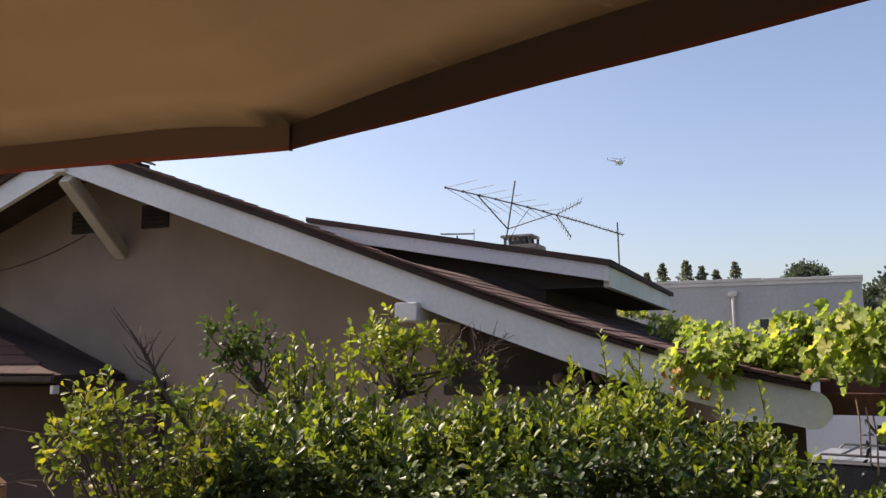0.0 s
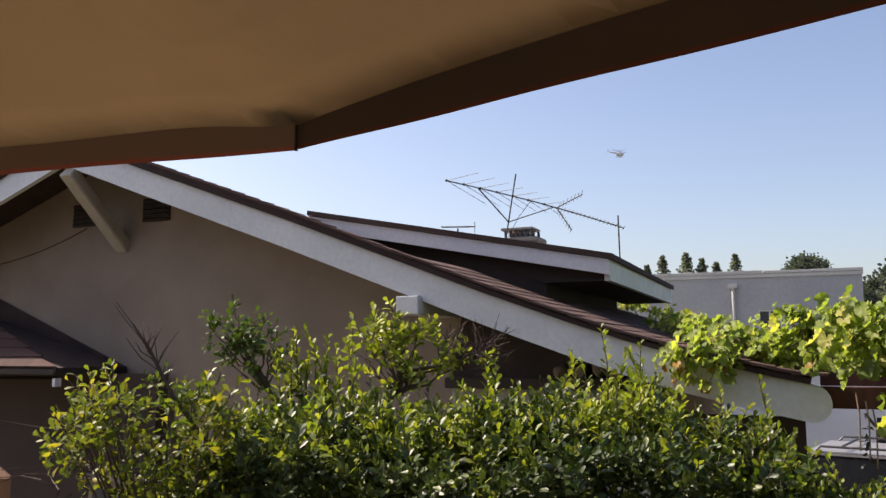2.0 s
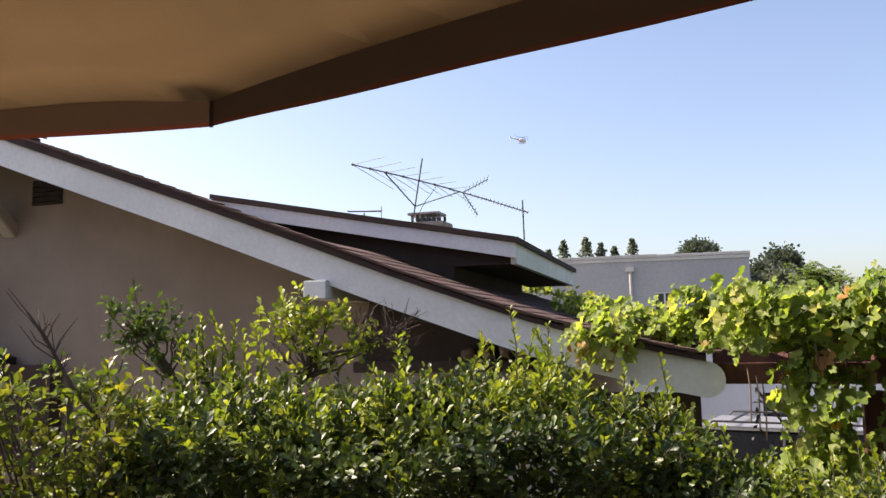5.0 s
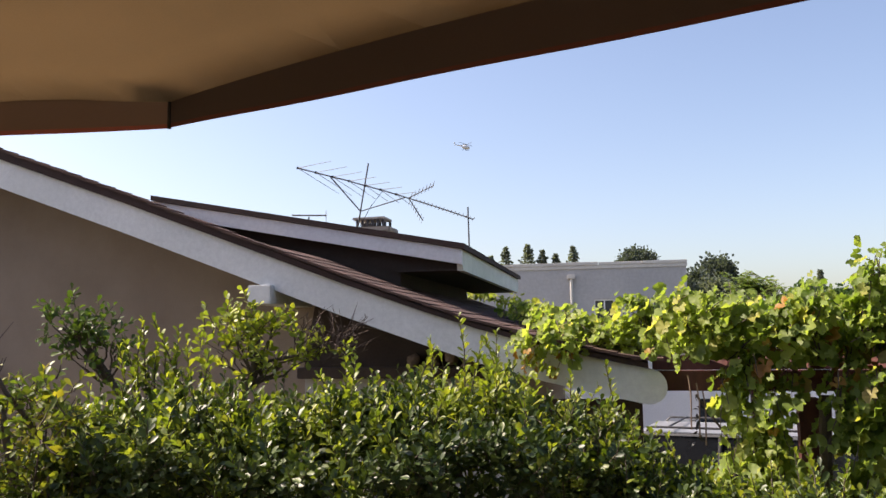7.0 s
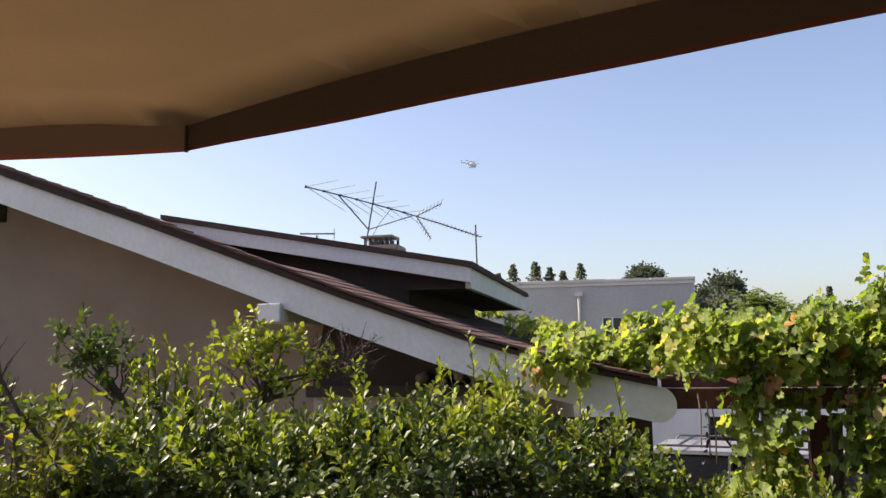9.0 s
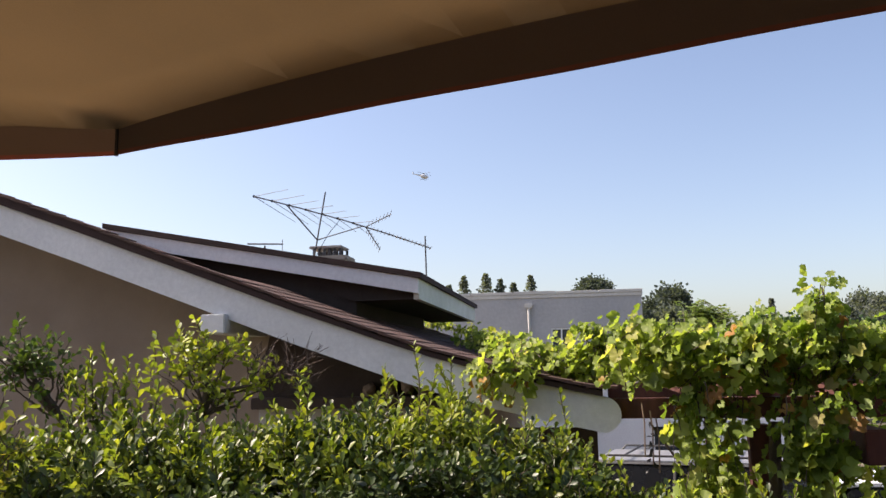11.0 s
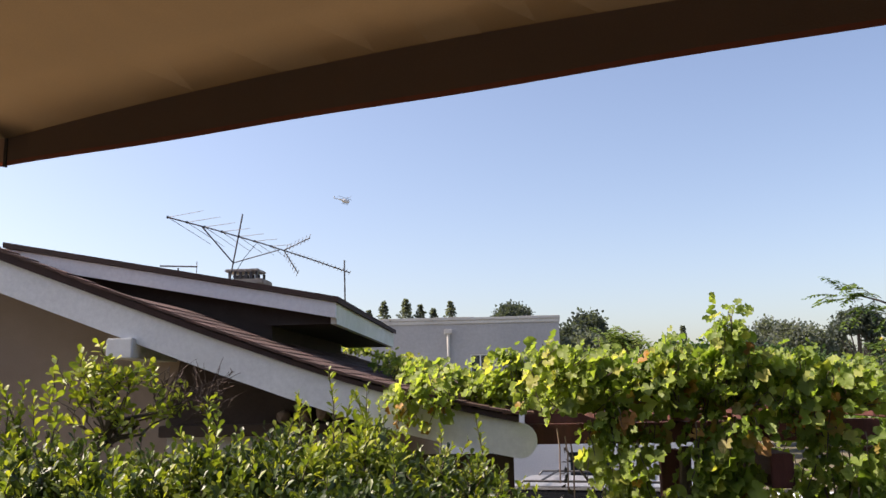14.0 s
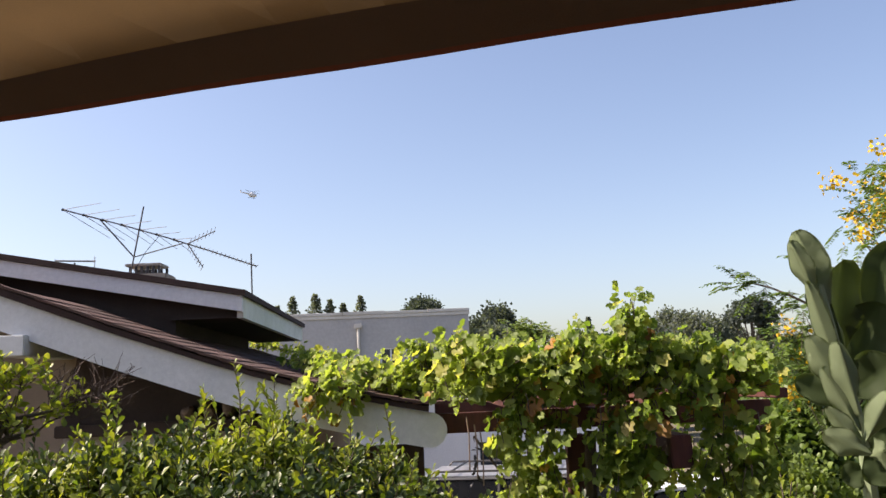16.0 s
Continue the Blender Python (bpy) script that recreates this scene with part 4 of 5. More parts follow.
# over the top of the pergola and the lower edge of the roof
for k in range(100):
    s = rng.uniform(0, 1) ** 1.4 * 3.6 + 0.1
    x = rng.uniform(-0.1, 1.75)
    z = 2.54 + rng.uniform(0.0, 0.08)
    a = rng.uniform(0, 6.28)
    cane((x, s, z), (math.cos(a), math.sin(a) * 0.7, 0.1), int(rng.uniform(3, 8)), 0.06, 0.082)
# the edge behind the rounded board end
for k in range(70):
    x = rng.uniform(-0.55, 0.12)
    z = roof_z(max(0.02, -x)) + rng.uniform(0.08, 0.17 if x < -0.2 else 0.21)
    cane((x, rng.uniform(0.25, 0.8), z), (rng.normal() * 0.7, 0.1, rng.uniform(0.1, 0.35)), int(rng.uniform(3, 5)), 0.02, 0.072, 0.2, 0.04)
# the low carpet over the roof edge
for k in range(620):
    s = 0.45 + 2.9 * rng.uniform(0, 1) ** 0.9
    x = rng.uniform(max(-1.12, -0.50 - 0.38 * s), -0.10)
    if k % 6 == 0:
        s, x = rng.uniform(4.08, 4.42), rng.uniform(-1.95, -0.4)
    a = rng.uniform(0, 6.28)
    cane((x, s, roof_z(-x) + 0.11 + rng.uniform(0, 0.05)), (math.cos(a), math.sin(a), 0.15), 4, 0.0, 0.052, 0.2, 0.03)
# along the front edge
for k in range(250):
    x = rng.uniform(-0.02, 1.66)
    crest = np.interp(x, [0.0, 0.2, 0.42, 0.55, 0.65, 0.76, 0.9, 1.05, 1.2, 1.32, 1.46, 1.6], [2.74, 2.73, 2.71, 2.70, 2.76, 2.68, 2.70, 2.69, 2.68, 2.70, 2.60, 2.62])
    z = rng.uniform(2.45, max(2.46, crest))
    cane((x, rng.uniform(-0.36, 0.0), z), (rng.normal() * 0.6, -0.3, rng.uniform(0.1, 0.8)), int(rng.uniform(3, 5)), 0.03, 0.078, step=0.038)
# upright tips: one tall spire, a shorter one, and a few low ones
for x, y, z0, n, cnt in ((0.93, -0.28, 2.62, 9, 9), (0.95, -0.28, 2.74, 7, 6), (0.945, -0.29, 2.84, 4, 3), (0.655, -0.28, 2.62, 6, 8), (0.66, -0.28, 2.70, 4, 3), (1.31, -0.25, 2.62, 4, 5), (1.08, -0.2, 2.62, 4, 4), (1.60, -0.2, 2.56, 4, 5), (-0.13, 0.3, 2.66, 5, 7), (-0.17, 0.35, 2.68, 4, 5), (-0.06, 0.3, 2.66, 4, 4), (0.09, -0.1, 2.68, 4, 5), (0.30, -0.1, 2.68, 3, 5), (0.42, 0.0, 2.68, 3, 4)):
    for k in range(cnt):
        cane((x + rng.normal() * 0.028, y + rng.normal() * 0.03, z0 - 0.02 * k * (n > 5)), (rng.normal() * 0.1, 0, 1), n, -0.14, 0.066, 0.1, 0.035)
# hanging curtains at the front
for x0, x1, zlow, cnt in ((0.24, 0.55, 1.45, 46), (0.75, 1.00, 1.4, 48), (1.30, 1.64, 1.75, 32), (0.9, 1.02, 1.9, 8)):
    for k in range(cnt):
        x = rng.uniform(x0, x1)
        z = rng.uniform(zlow + 0.3, 2.40)
        cane((x, rng.uniform(-0.46, -0.2), z), (rng.normal() * 0.15, -0.1, -1), int(rng.uniform(3, 7)), 0.2, 0.086, 0.18, step=0.042)
# leaves drooping over the beam here and there
for k in range(46):
    x = rng.choice([0.27, 0.36, 0.47, 0.62, 0.80, 0.93, 1.03, 1.30, 1.42]) + rng.normal() * 0.03
    cane((x, rng.uniform(-0.42, -0.15), rng.uniform(2.40, 2.52)), (rng.normal() * 0.2, -0.2, -1), int(rng.uniform(3, 5)), 0.2, 0.08, 0.2, 0.035)
# shaded growth hanging farther back under the pergola
for k in range(45):
    x = rng.uniform(0.45, 1.75)
    cane((x, rng.uniform(0.25, 1.1), rng.uniform(1.9 if 1.05 < x < 1.3 else 1.5, 2.45)), (rng.normal() * 0.3, 0, -1), int(rng.uniform(4, 8)), 0.2, 0.09, 0.25, 0.05)
# the leaf cluster that lies over the bargeboard
for k in range(34):
    cane((rng.uniform(-0.76, -0.50), rng.uniform(-0.14, 0.1), rng.uniform(2.52, 2.70)), (rng.normal() * 0.3, -0.5, -0.4), 3, 0.2, 0.07, step=0.045)
VP = np.array(VP)
dry_pick = rng.uniform(size=len(VP)) < np.clip(0.012 + 0.17 * ((VP[:, 1] < 0.25) & (np.abs(VP[:, 2] - 2.45) < 0.11)), 0, 1)
VA, VU, VS = np.array(VA), np.array(VU), np.array(VS)
leaves("foliage", VP[~dry_pick], VA[~dry_pick], VU[~dry_pick], VS[~dry_pick], SHAPE_GRAPE, L_VINE, vine, "broad lobed green leaves")
leaves("dry_foliage", VP[dry_pick], VA[dry_pick], VU[dry_pick], VS[dry_pick], SHAPE_GRAPE, L_VINE_DRY, vine, "yellow and rust-brown dying leaves")
stems("cane_growth", canes, 0.004, 0.0016, M_BARK, vine)
part("trunk", rod([(0.74, -0.1, -0.2), (0.78, -0.12, 0.8), (0.72, -0.1, 1.6), (0.76, -0.06, 2.3)], 0.045, 0.03, 8), M_BARK, vine)
for k, (x, z) in enumerate(((0.14, 2.26), (0.10, 2.30), (0.17, 2.22))):
    part("tendril", rod([(x, -0.05, z + 0.1), (x + 0.01, -0.06, z), (x + 0.005, -0.06, z - 0.18)], 0.004), M_TWIG, vine)
part("cane", rod([(0.135, -0.05, 2.30), (0.276, -0.05, 2.093), (0.311, -0.06, 1.965), (0.427, -0.06, 1.80)], 0.007, 0.005), M_BARK, vine)
cnt = 12
leaves("withered_strand", np.array([(0.14 + rng.normal() * 0.012, -0.06, 2.26 - i * 0.018) for i in range(cnt)]), randdir(cnt, -0.5), randdir(cnt), np.full(cnt, 0.04), SHAPE_OVAL, M_TRIM, vine)

# ---- plants at the end of the walk ----
def paddle(name, base, tip, width, face, material, parent, cup=0.18, sag=0.08, thick=0.006):
    """A thick spoon-shaped leaf from base to tip, hollowed along its middle."""
    b0, t0 = Vector(base), Vector(tip)
    ax2 = (t0 - b0)
    ln = ax2.length
    ax2.normalize()
    sd = ax2.cross(Vector(face)).normalized()
    up = sd.cross(ax2)
    b = bmesh.new()
    nx, ny = 10, 20
    rows = []
    for j in range(ny + 1):
        f = j / ny
        hw = width * 0.5 * math.sin(math.pi * min(0.985, 0.03 + 0.955 * f ** 1.12)) ** 0.5 * (0.42 + 0.58 * min(1, f * 1.9)) * (1 + 0.05 * math.sin(11 * f + 40 * width))
        row = []
        for i in range(nx + 1):
            u = i / nx * 2 - 1
            p = b0 + ax2 * ln * f + sd * u * hw + up * (cup * width * abs(u) + 0.06 * width * u * u * math.sin(13 * f + (2.0 if u > 0 else 0.3)) - sag * ln * f * f + 0.012 * width * math.sin(9 * f + 4 * u))
            row.append(b.verts.new(p))
        rows.append(row)
    for p, q3 in zip(rows, rows[1:]):
        for i in range(nx):
            b.faces.new((p[i], p[i + 1], q3[i + 1], q3[i]))
    bmesh.ops.solidify(b, geom=list(b.faces), thickness=thick)
    return part(name, b, material, parent, smooth=True)

fl = thing("large_leaf_plant", pose(0, 0, 0), "tall plant with thick felted grey-green paddle leaves", "plant")
R = 2.2
def pb(az, el, r=R):
    return bearing(az, r, EYE_Z + el * r)
part("stem", rod([bearing(49.61, R, -0.45), pb(49.61, -0.266), pb(50.31, -0.144), pb(50.29, -0.097), pb(50.04, -0.056), pb(49.55, -0.008), pb(48.83, 0.081)], 0.02, 0.010, 8), L_FLESHY, fl)
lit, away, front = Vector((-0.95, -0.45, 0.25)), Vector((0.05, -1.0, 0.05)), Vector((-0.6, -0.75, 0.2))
# Shade is painted in: blades turned from the sun take the dark leaf colour.
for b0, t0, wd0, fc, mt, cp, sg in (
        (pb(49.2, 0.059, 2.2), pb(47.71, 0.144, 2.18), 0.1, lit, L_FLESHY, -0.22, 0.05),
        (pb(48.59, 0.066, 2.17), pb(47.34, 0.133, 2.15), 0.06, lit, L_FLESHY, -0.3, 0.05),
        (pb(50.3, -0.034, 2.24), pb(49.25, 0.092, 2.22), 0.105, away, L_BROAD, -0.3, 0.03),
        # Narrow pale leaf drawn as the sunlit margin of the dark blade before it.
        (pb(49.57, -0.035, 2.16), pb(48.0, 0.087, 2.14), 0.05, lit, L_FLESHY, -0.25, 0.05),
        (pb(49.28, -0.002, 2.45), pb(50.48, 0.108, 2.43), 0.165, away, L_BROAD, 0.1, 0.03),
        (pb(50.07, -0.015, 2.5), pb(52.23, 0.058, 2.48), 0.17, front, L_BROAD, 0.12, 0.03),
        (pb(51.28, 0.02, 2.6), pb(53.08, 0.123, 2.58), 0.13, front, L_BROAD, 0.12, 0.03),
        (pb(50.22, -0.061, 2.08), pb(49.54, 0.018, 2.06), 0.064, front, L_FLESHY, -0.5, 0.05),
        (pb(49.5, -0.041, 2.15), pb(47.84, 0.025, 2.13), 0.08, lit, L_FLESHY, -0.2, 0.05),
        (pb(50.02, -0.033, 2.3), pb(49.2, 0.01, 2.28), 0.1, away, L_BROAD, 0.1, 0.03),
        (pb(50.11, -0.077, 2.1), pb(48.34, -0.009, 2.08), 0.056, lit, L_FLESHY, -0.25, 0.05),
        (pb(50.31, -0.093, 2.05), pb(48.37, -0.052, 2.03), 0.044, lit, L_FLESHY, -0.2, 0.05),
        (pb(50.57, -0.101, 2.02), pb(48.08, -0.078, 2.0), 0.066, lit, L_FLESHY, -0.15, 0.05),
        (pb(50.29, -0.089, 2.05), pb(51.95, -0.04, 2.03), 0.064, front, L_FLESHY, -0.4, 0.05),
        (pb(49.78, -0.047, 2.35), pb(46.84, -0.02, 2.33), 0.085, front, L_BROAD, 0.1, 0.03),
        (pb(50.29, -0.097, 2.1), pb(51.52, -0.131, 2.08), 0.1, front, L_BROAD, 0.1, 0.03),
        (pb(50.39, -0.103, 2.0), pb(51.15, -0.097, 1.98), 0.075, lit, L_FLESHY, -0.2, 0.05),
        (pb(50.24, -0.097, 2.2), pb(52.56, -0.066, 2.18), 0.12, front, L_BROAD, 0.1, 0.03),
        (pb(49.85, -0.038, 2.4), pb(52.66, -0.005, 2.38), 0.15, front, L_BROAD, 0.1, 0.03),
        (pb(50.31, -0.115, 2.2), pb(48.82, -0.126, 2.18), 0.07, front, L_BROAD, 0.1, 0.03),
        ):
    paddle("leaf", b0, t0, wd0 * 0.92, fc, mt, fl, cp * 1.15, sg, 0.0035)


def frond_set(origins, directions, length, pairs, leaflet):
    P, A, U, S, lines = [], [], [], [], []
    for o, d in zip(origins, directions):
        d = np.array(d) / np.linalg.norm(d)
        sd = np.cross(d, [0, 0, 1.0])
        sd /= np.linalg.norm(sd) + 1e-6
        ln = length * rng.uniform(0.7, 1.2)
        pts = []
        for i in range(pairs):
            f = (i + 1) / pairs
            p = np.array(o) + d * ln * f + np.array([0, 0, -0.35 * ln * f * f])
            pts.append(Vector(p))
            for sg in (1, -1):
                P.append(p)
                A.append(sd * sg + d * 0.45 + np.array([0, 0, -0.35]) + rng.normal(size=3) * 0.12)
                U.append(np.array([0, 0, 1.0]) + rng.normal(size=3) * 0.3)
                S.append(leaflet * (0.6 + 0.6 * math.sin(math.pi * min(1, f * 0.92))))
        lines.append([Vector(o)] + pts[::3])
    return P, A, U, S, lines

ft = thing("yellow_flowering_tree", pose(0, 0, 0), "feathery green tree with clusters of yellow blossom", "tree")
T0 = bearing(55, 7.0, -0.45)
part("trunk", rod([T0, bearing(55.5, 7.0, 1.2), bearing(54.5, 7.0, 2.6), bearing(54, 6.9, 3.4)], 0.10, 0.05, 8), M_BARK, ft)
tip_list = []
for az0, az1, e0, e1, cnt in ((51.8, 60, 0.125, 0.19, 46), (53.2, 60, 0.17, 0.225, 22), (47.0, 48.6, -0.03, 0.04, 22), (49.8, 59, -0.09, 0.10, 46)):
    for k in range(cnt):
        az, r = rng.uniform(az0, az1), rng.uniform(6.2, 7.6)
        edge = 0.02 if az0 > 52 and az < 53.2 else 0
        tip_list.append(bearing(az, r, EYE_Z + rng.uniform(e0 + edge, e1 - edge) * r))
arc = [bearing(a, 6.4, EYE_Z + e * 6.4) for a, e in ((49.7, 0.033), (48.4, 0.068), (47.4, 0.079), (46.4, 0.088), (45.4, 0.094), (44.4, 0.095))]
part("limb", rod(arc, 0.012, 0.004, 5), M_BARK, ft)
stems("limb_growth", branching(bearing(54.5, 7.0, 2.4), tip_list[::4], 0.02, 0.08), 0.02, 0.005, M_BARK, ft, 5)
org, dirs = [], []
for t in tip_list:
    for k in range(6):
        org.append(np.array(t) + rng.normal(size=3) * 0.10)
        dirs.append(np.array([-0.5, -0.3, 0.1]) + rng.normal(size=3) * 0.75)
for a in arc[1:]:
    for k in range(5):
        org.append(np.array(a) + rng.normal(size=3) * 0.03)
        dirs.append(np.array([-0.7, 0.1, 0.15]) + rng.normal(size=3) * 0.4)
fr = frond_set(org, dirs, 0.24, 12, 0.050)
leaves("crown", *fr[:4], SHAPE_NARROW, L_PINNATE, ft, width=1.5)
stems("frond_rib_growth", fr[4], 0.003, 0.0015, M_BARK, ft, 3)
fp_, fa_ = [], []
for t in tip_list[:68] + tip_list[68:90:5]:
    c = np.array(t) + rng.normal(size=3) * 0.08
    fp_.append(c + rng.normal(size=(42, 3)) * 0.055)
fp_ = np.concatenate(fp_)
leaves("blossom", fp_, randdir(len(fp_), 0.4), randdir(len(fp_)), rng.uniform(0.022, 0.04, len(fp_)), SHAPE_CLUMP, L_FLOWER, ft, "bright yellow blossom clusters")


def crown_points(center, radii, clusters, per, spread, low=-0.6):
    """Leaf points in clumps on and under the skin of an uneven ellipsoid."""
    c, r = np.array(center), np.array(radii)
    d = randdir(clusters)
    d = d[d[:, 2] > low]
    k = 0.86 * rng.uniform(0.45, 1.0, (len(d), 1)) ** 0.6 * (1 + 0.16 * np.sin(d[:, :1] * 5 + d[:, 2:] * 4 + c[0]))
    cc = c + d * r * k
    p = (cc[:, None] + rng.normal(size=(len(d), per, 3)) * spread).reshape(-1, 3)
    out = (p - c) / r
    return p, out


def leafy_tree(name, label, at, height, center_z, radii, leaf, material, clusters=90, per=22, spread=None, trunk_r=0.12, shape=SHAPE_CLUMP, group="", low=-0.6, category="tree"):
    x, y, gz = at
    t = thing(name, Matrix.Translation((x, y, gz)), label, category, group)
    part("trunk", rod([(0, 0, -0.2), (radii[0] * 0.06, 0, (center_z - gz) * 0.5), (0, 0, center_z - gz + radii[2] * 0.3)], trunk_r, trunk_r * 0.4, 7), M_BARK, t)
    p, out = crown_points((0, 0, center_z - gz), radii, int(clusters * (1.7 if leaf < 0.1 else 2.4)), int(per * (1.3 if leaf < 0.1 else 3.6)), spread or leaf * 1.5, low)
    lim = [[Vector((0, 0, (center_z - gz) * 0.6)), Vector((0, 0, (center_z - gz) * 0.6)).lerp(Vector(q), 0.6) + Vector((0, 0, -0.05)), Vector(q)] for q in p[:: max(1, len(p) // 14)]]
    stems("limb_growth", lim, trunk_r * 0.35, trunk_r * 0.08, M_BARK, t, 5)
    leaves("crown", p, out + randdir(len(p)) * 0.9, randdir(len(p), 0.5) + out * 0.3, rng.uniform(0.6, 1.3, len(p)) * leaf, shape, material, t)
    return t

def on_ground(az, r):
    x, y = r * math.sin(radians(az)), r * math.cos(radians(az))
    return (x, y, ground_z(x, y))

def round_tree(name, label, az, r, top_el, half_deg, depth_el, leaf_px, material, **kw):
    """A tree at a bearing and range, its top and half width given as angles."""
    zt = EYE_Z + top_el * r
    rz = depth_el * r / 2
    rx = r * math.tan(radians(half_deg))
    return leafy_tree(name, label, on_ground(az, r), 0, zt - rz, (rx, rx, rz), (leaf_px if r < 20 else leaf_px * 0.5) * r / 1474, material, trunk_r=max(0.06, rx * 0.07), **kw)

# trees beside and beyond the vine
round_tree("round_shrub", "rounded light green shrub beyond the vine", 47.9, 4.5, -0.082, 3.1, 0.34, 9, L_LIGHT, clusters=260, per=34, category="shrub")
round_tree("feathery_tree", "dense feathery green tree behind the vine", 47.8, 10.5, 0.018, 3.0, 0.20, 12, L_PINNATE, clusters=150, per=34)
round_tree("feathery_tree", "dense feathery green tree behind the vine", 54, 11.5, 0.03, 4.5, 0.24, 12, L_PINNATE, clusters=150, per=30)
lt = thing("light_tree", Matrix.Translation(on_ground(31.1, 16)), "pale yellow-green tree with arching feathery fronds", "tree")
ltop = EYE_Z + 0.057 * 16 - on_ground(31.1, 16)[2]
part("trunk", rod([(0, 0, -0.2), (0.08, 0, ltop * 0.5), (0, 0, ltop)], 0.07, 0.03, 7), M_BARK, lt)
lo_, ld_ = [], []
for k in range(80):
    a = rng.uniform(0, 6.28)
    lo_.append((rng.normal() * 0.24, rng.normal() * 0.15, ltop - rng.uniform(0.0, 0.30)))
    ld_.append((math.cos(a), math.sin(a), rng.uniform(0.4, 1.8)))
lf_ = frond_set(lo_, ld_, 0.5, 14, 0.11)
leaves("crown", *lf_[:4], SHAPE_NARROW, L_LIGHT, lt, width=1.3)
stems("frond_rib_growth", lf_[4], 0.008, 0.004, M_BARK, lt, 3)
round_tree("light_tree", "pale yellow-green tree with loose crown", 33.40, 26, 0.047, 1.8, 0.05, 11, L_LIGHT, clusters=80, per=20)
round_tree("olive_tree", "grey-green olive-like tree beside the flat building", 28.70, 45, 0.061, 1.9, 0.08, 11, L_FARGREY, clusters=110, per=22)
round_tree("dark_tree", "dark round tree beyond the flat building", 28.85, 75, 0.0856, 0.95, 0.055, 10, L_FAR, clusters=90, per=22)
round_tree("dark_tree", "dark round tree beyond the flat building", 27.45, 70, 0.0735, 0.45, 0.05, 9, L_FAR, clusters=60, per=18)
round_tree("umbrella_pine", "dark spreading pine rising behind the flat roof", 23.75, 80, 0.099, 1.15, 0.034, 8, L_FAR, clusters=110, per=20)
for az, el, hw, dp in ((36.30, 0.045, 1.6, 0.07), (38.40, 0.049, 1.5, 0.08), (34.10, 0.049, 1.4, 0.06), (40.70, 0.040, 1.9, 0.09), (42.80, 0.036, 1.9, 0.09), (44.50, 0.019, 1.7, 0.09), (38.90, 0.033, 1.5, 0.09), (46.30, 0.011, 1.6, 0.09), (25.80, 0.037, 1.5, 0.08), (49.00, 0.015, 2.2, 0.09), (52.50, 0.025, 2.6, 0.1)):
    round_tree("street_tree", "mid-green street tree with full crown", az, 34 + 9 * (az % 1.7), el, hw, dp, 11, L_MID, clusters=100, per=22, group="street trees")
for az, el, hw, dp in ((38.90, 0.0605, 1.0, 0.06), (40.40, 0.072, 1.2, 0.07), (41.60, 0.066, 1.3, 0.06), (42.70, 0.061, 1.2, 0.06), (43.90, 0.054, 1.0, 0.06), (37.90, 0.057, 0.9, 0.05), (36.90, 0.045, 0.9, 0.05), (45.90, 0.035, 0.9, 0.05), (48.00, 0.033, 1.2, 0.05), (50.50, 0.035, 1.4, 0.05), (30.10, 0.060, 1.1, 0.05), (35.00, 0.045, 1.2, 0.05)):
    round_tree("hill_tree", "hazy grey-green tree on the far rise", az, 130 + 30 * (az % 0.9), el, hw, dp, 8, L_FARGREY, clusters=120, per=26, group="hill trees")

euc = thing("tall_gum_tree", Matrix.Translation(on_ground(45.3, 80)), "tall dark gum tree with bare trunk and tufted crown", "tree")
gz0 = on_ground(45.3, 80)[2]
part("trunk", rod([(0, 0, -0.3), (0.25, 0, 2.5), (-0.1, 0, 4.6), (0.1, 0, EYE_Z + 0.07 * 80 - gz0)], 0.26, 0.07, 7), M_BARK, euc)
crown_top = EYE_Z + 0.0765 * 80 - gz0
et = [(1.5 * x, y, crown_top - d) for x, y, d in ((-1.1, 0, 1.1), (-0.5, 0.3, 0.5), (0.2, 0, 0.1), (0.8, -0.2, 0.4), (1.3, 0, 0.9), (-1.5, 0, 1.7), (1.5, 0, 1.5), (0.3, 0, 1.0), (1.5, 0.2, 3.2), (1.2, 0.1, 2.7), (-0.6, 0, 1.5), (0.9, 0, 1.8))]
stems("limb_growth", [[Vector((0, 0, 3.2 + 0.2 * (i % 4))), Vector((0, 0, 3.9)).lerp(Vector(t), 0.6), Vector(t)] for i, t in enumerate(et)], 0.07, 0.02, M_BARK, euc, 5)
ep = np.concatenate([np.array(t)[None] + rng.normal(size=(420, 3)) * np.array([0.42, 0.42, 0.25]) for t in et])
leaves("crown", ep, randdir(len(ep)), randdir(len(ep), 0.6), rng.uniform(0.15, 0.34, len(ep)), SHAPE_CLUMP, L_FAR, euc)

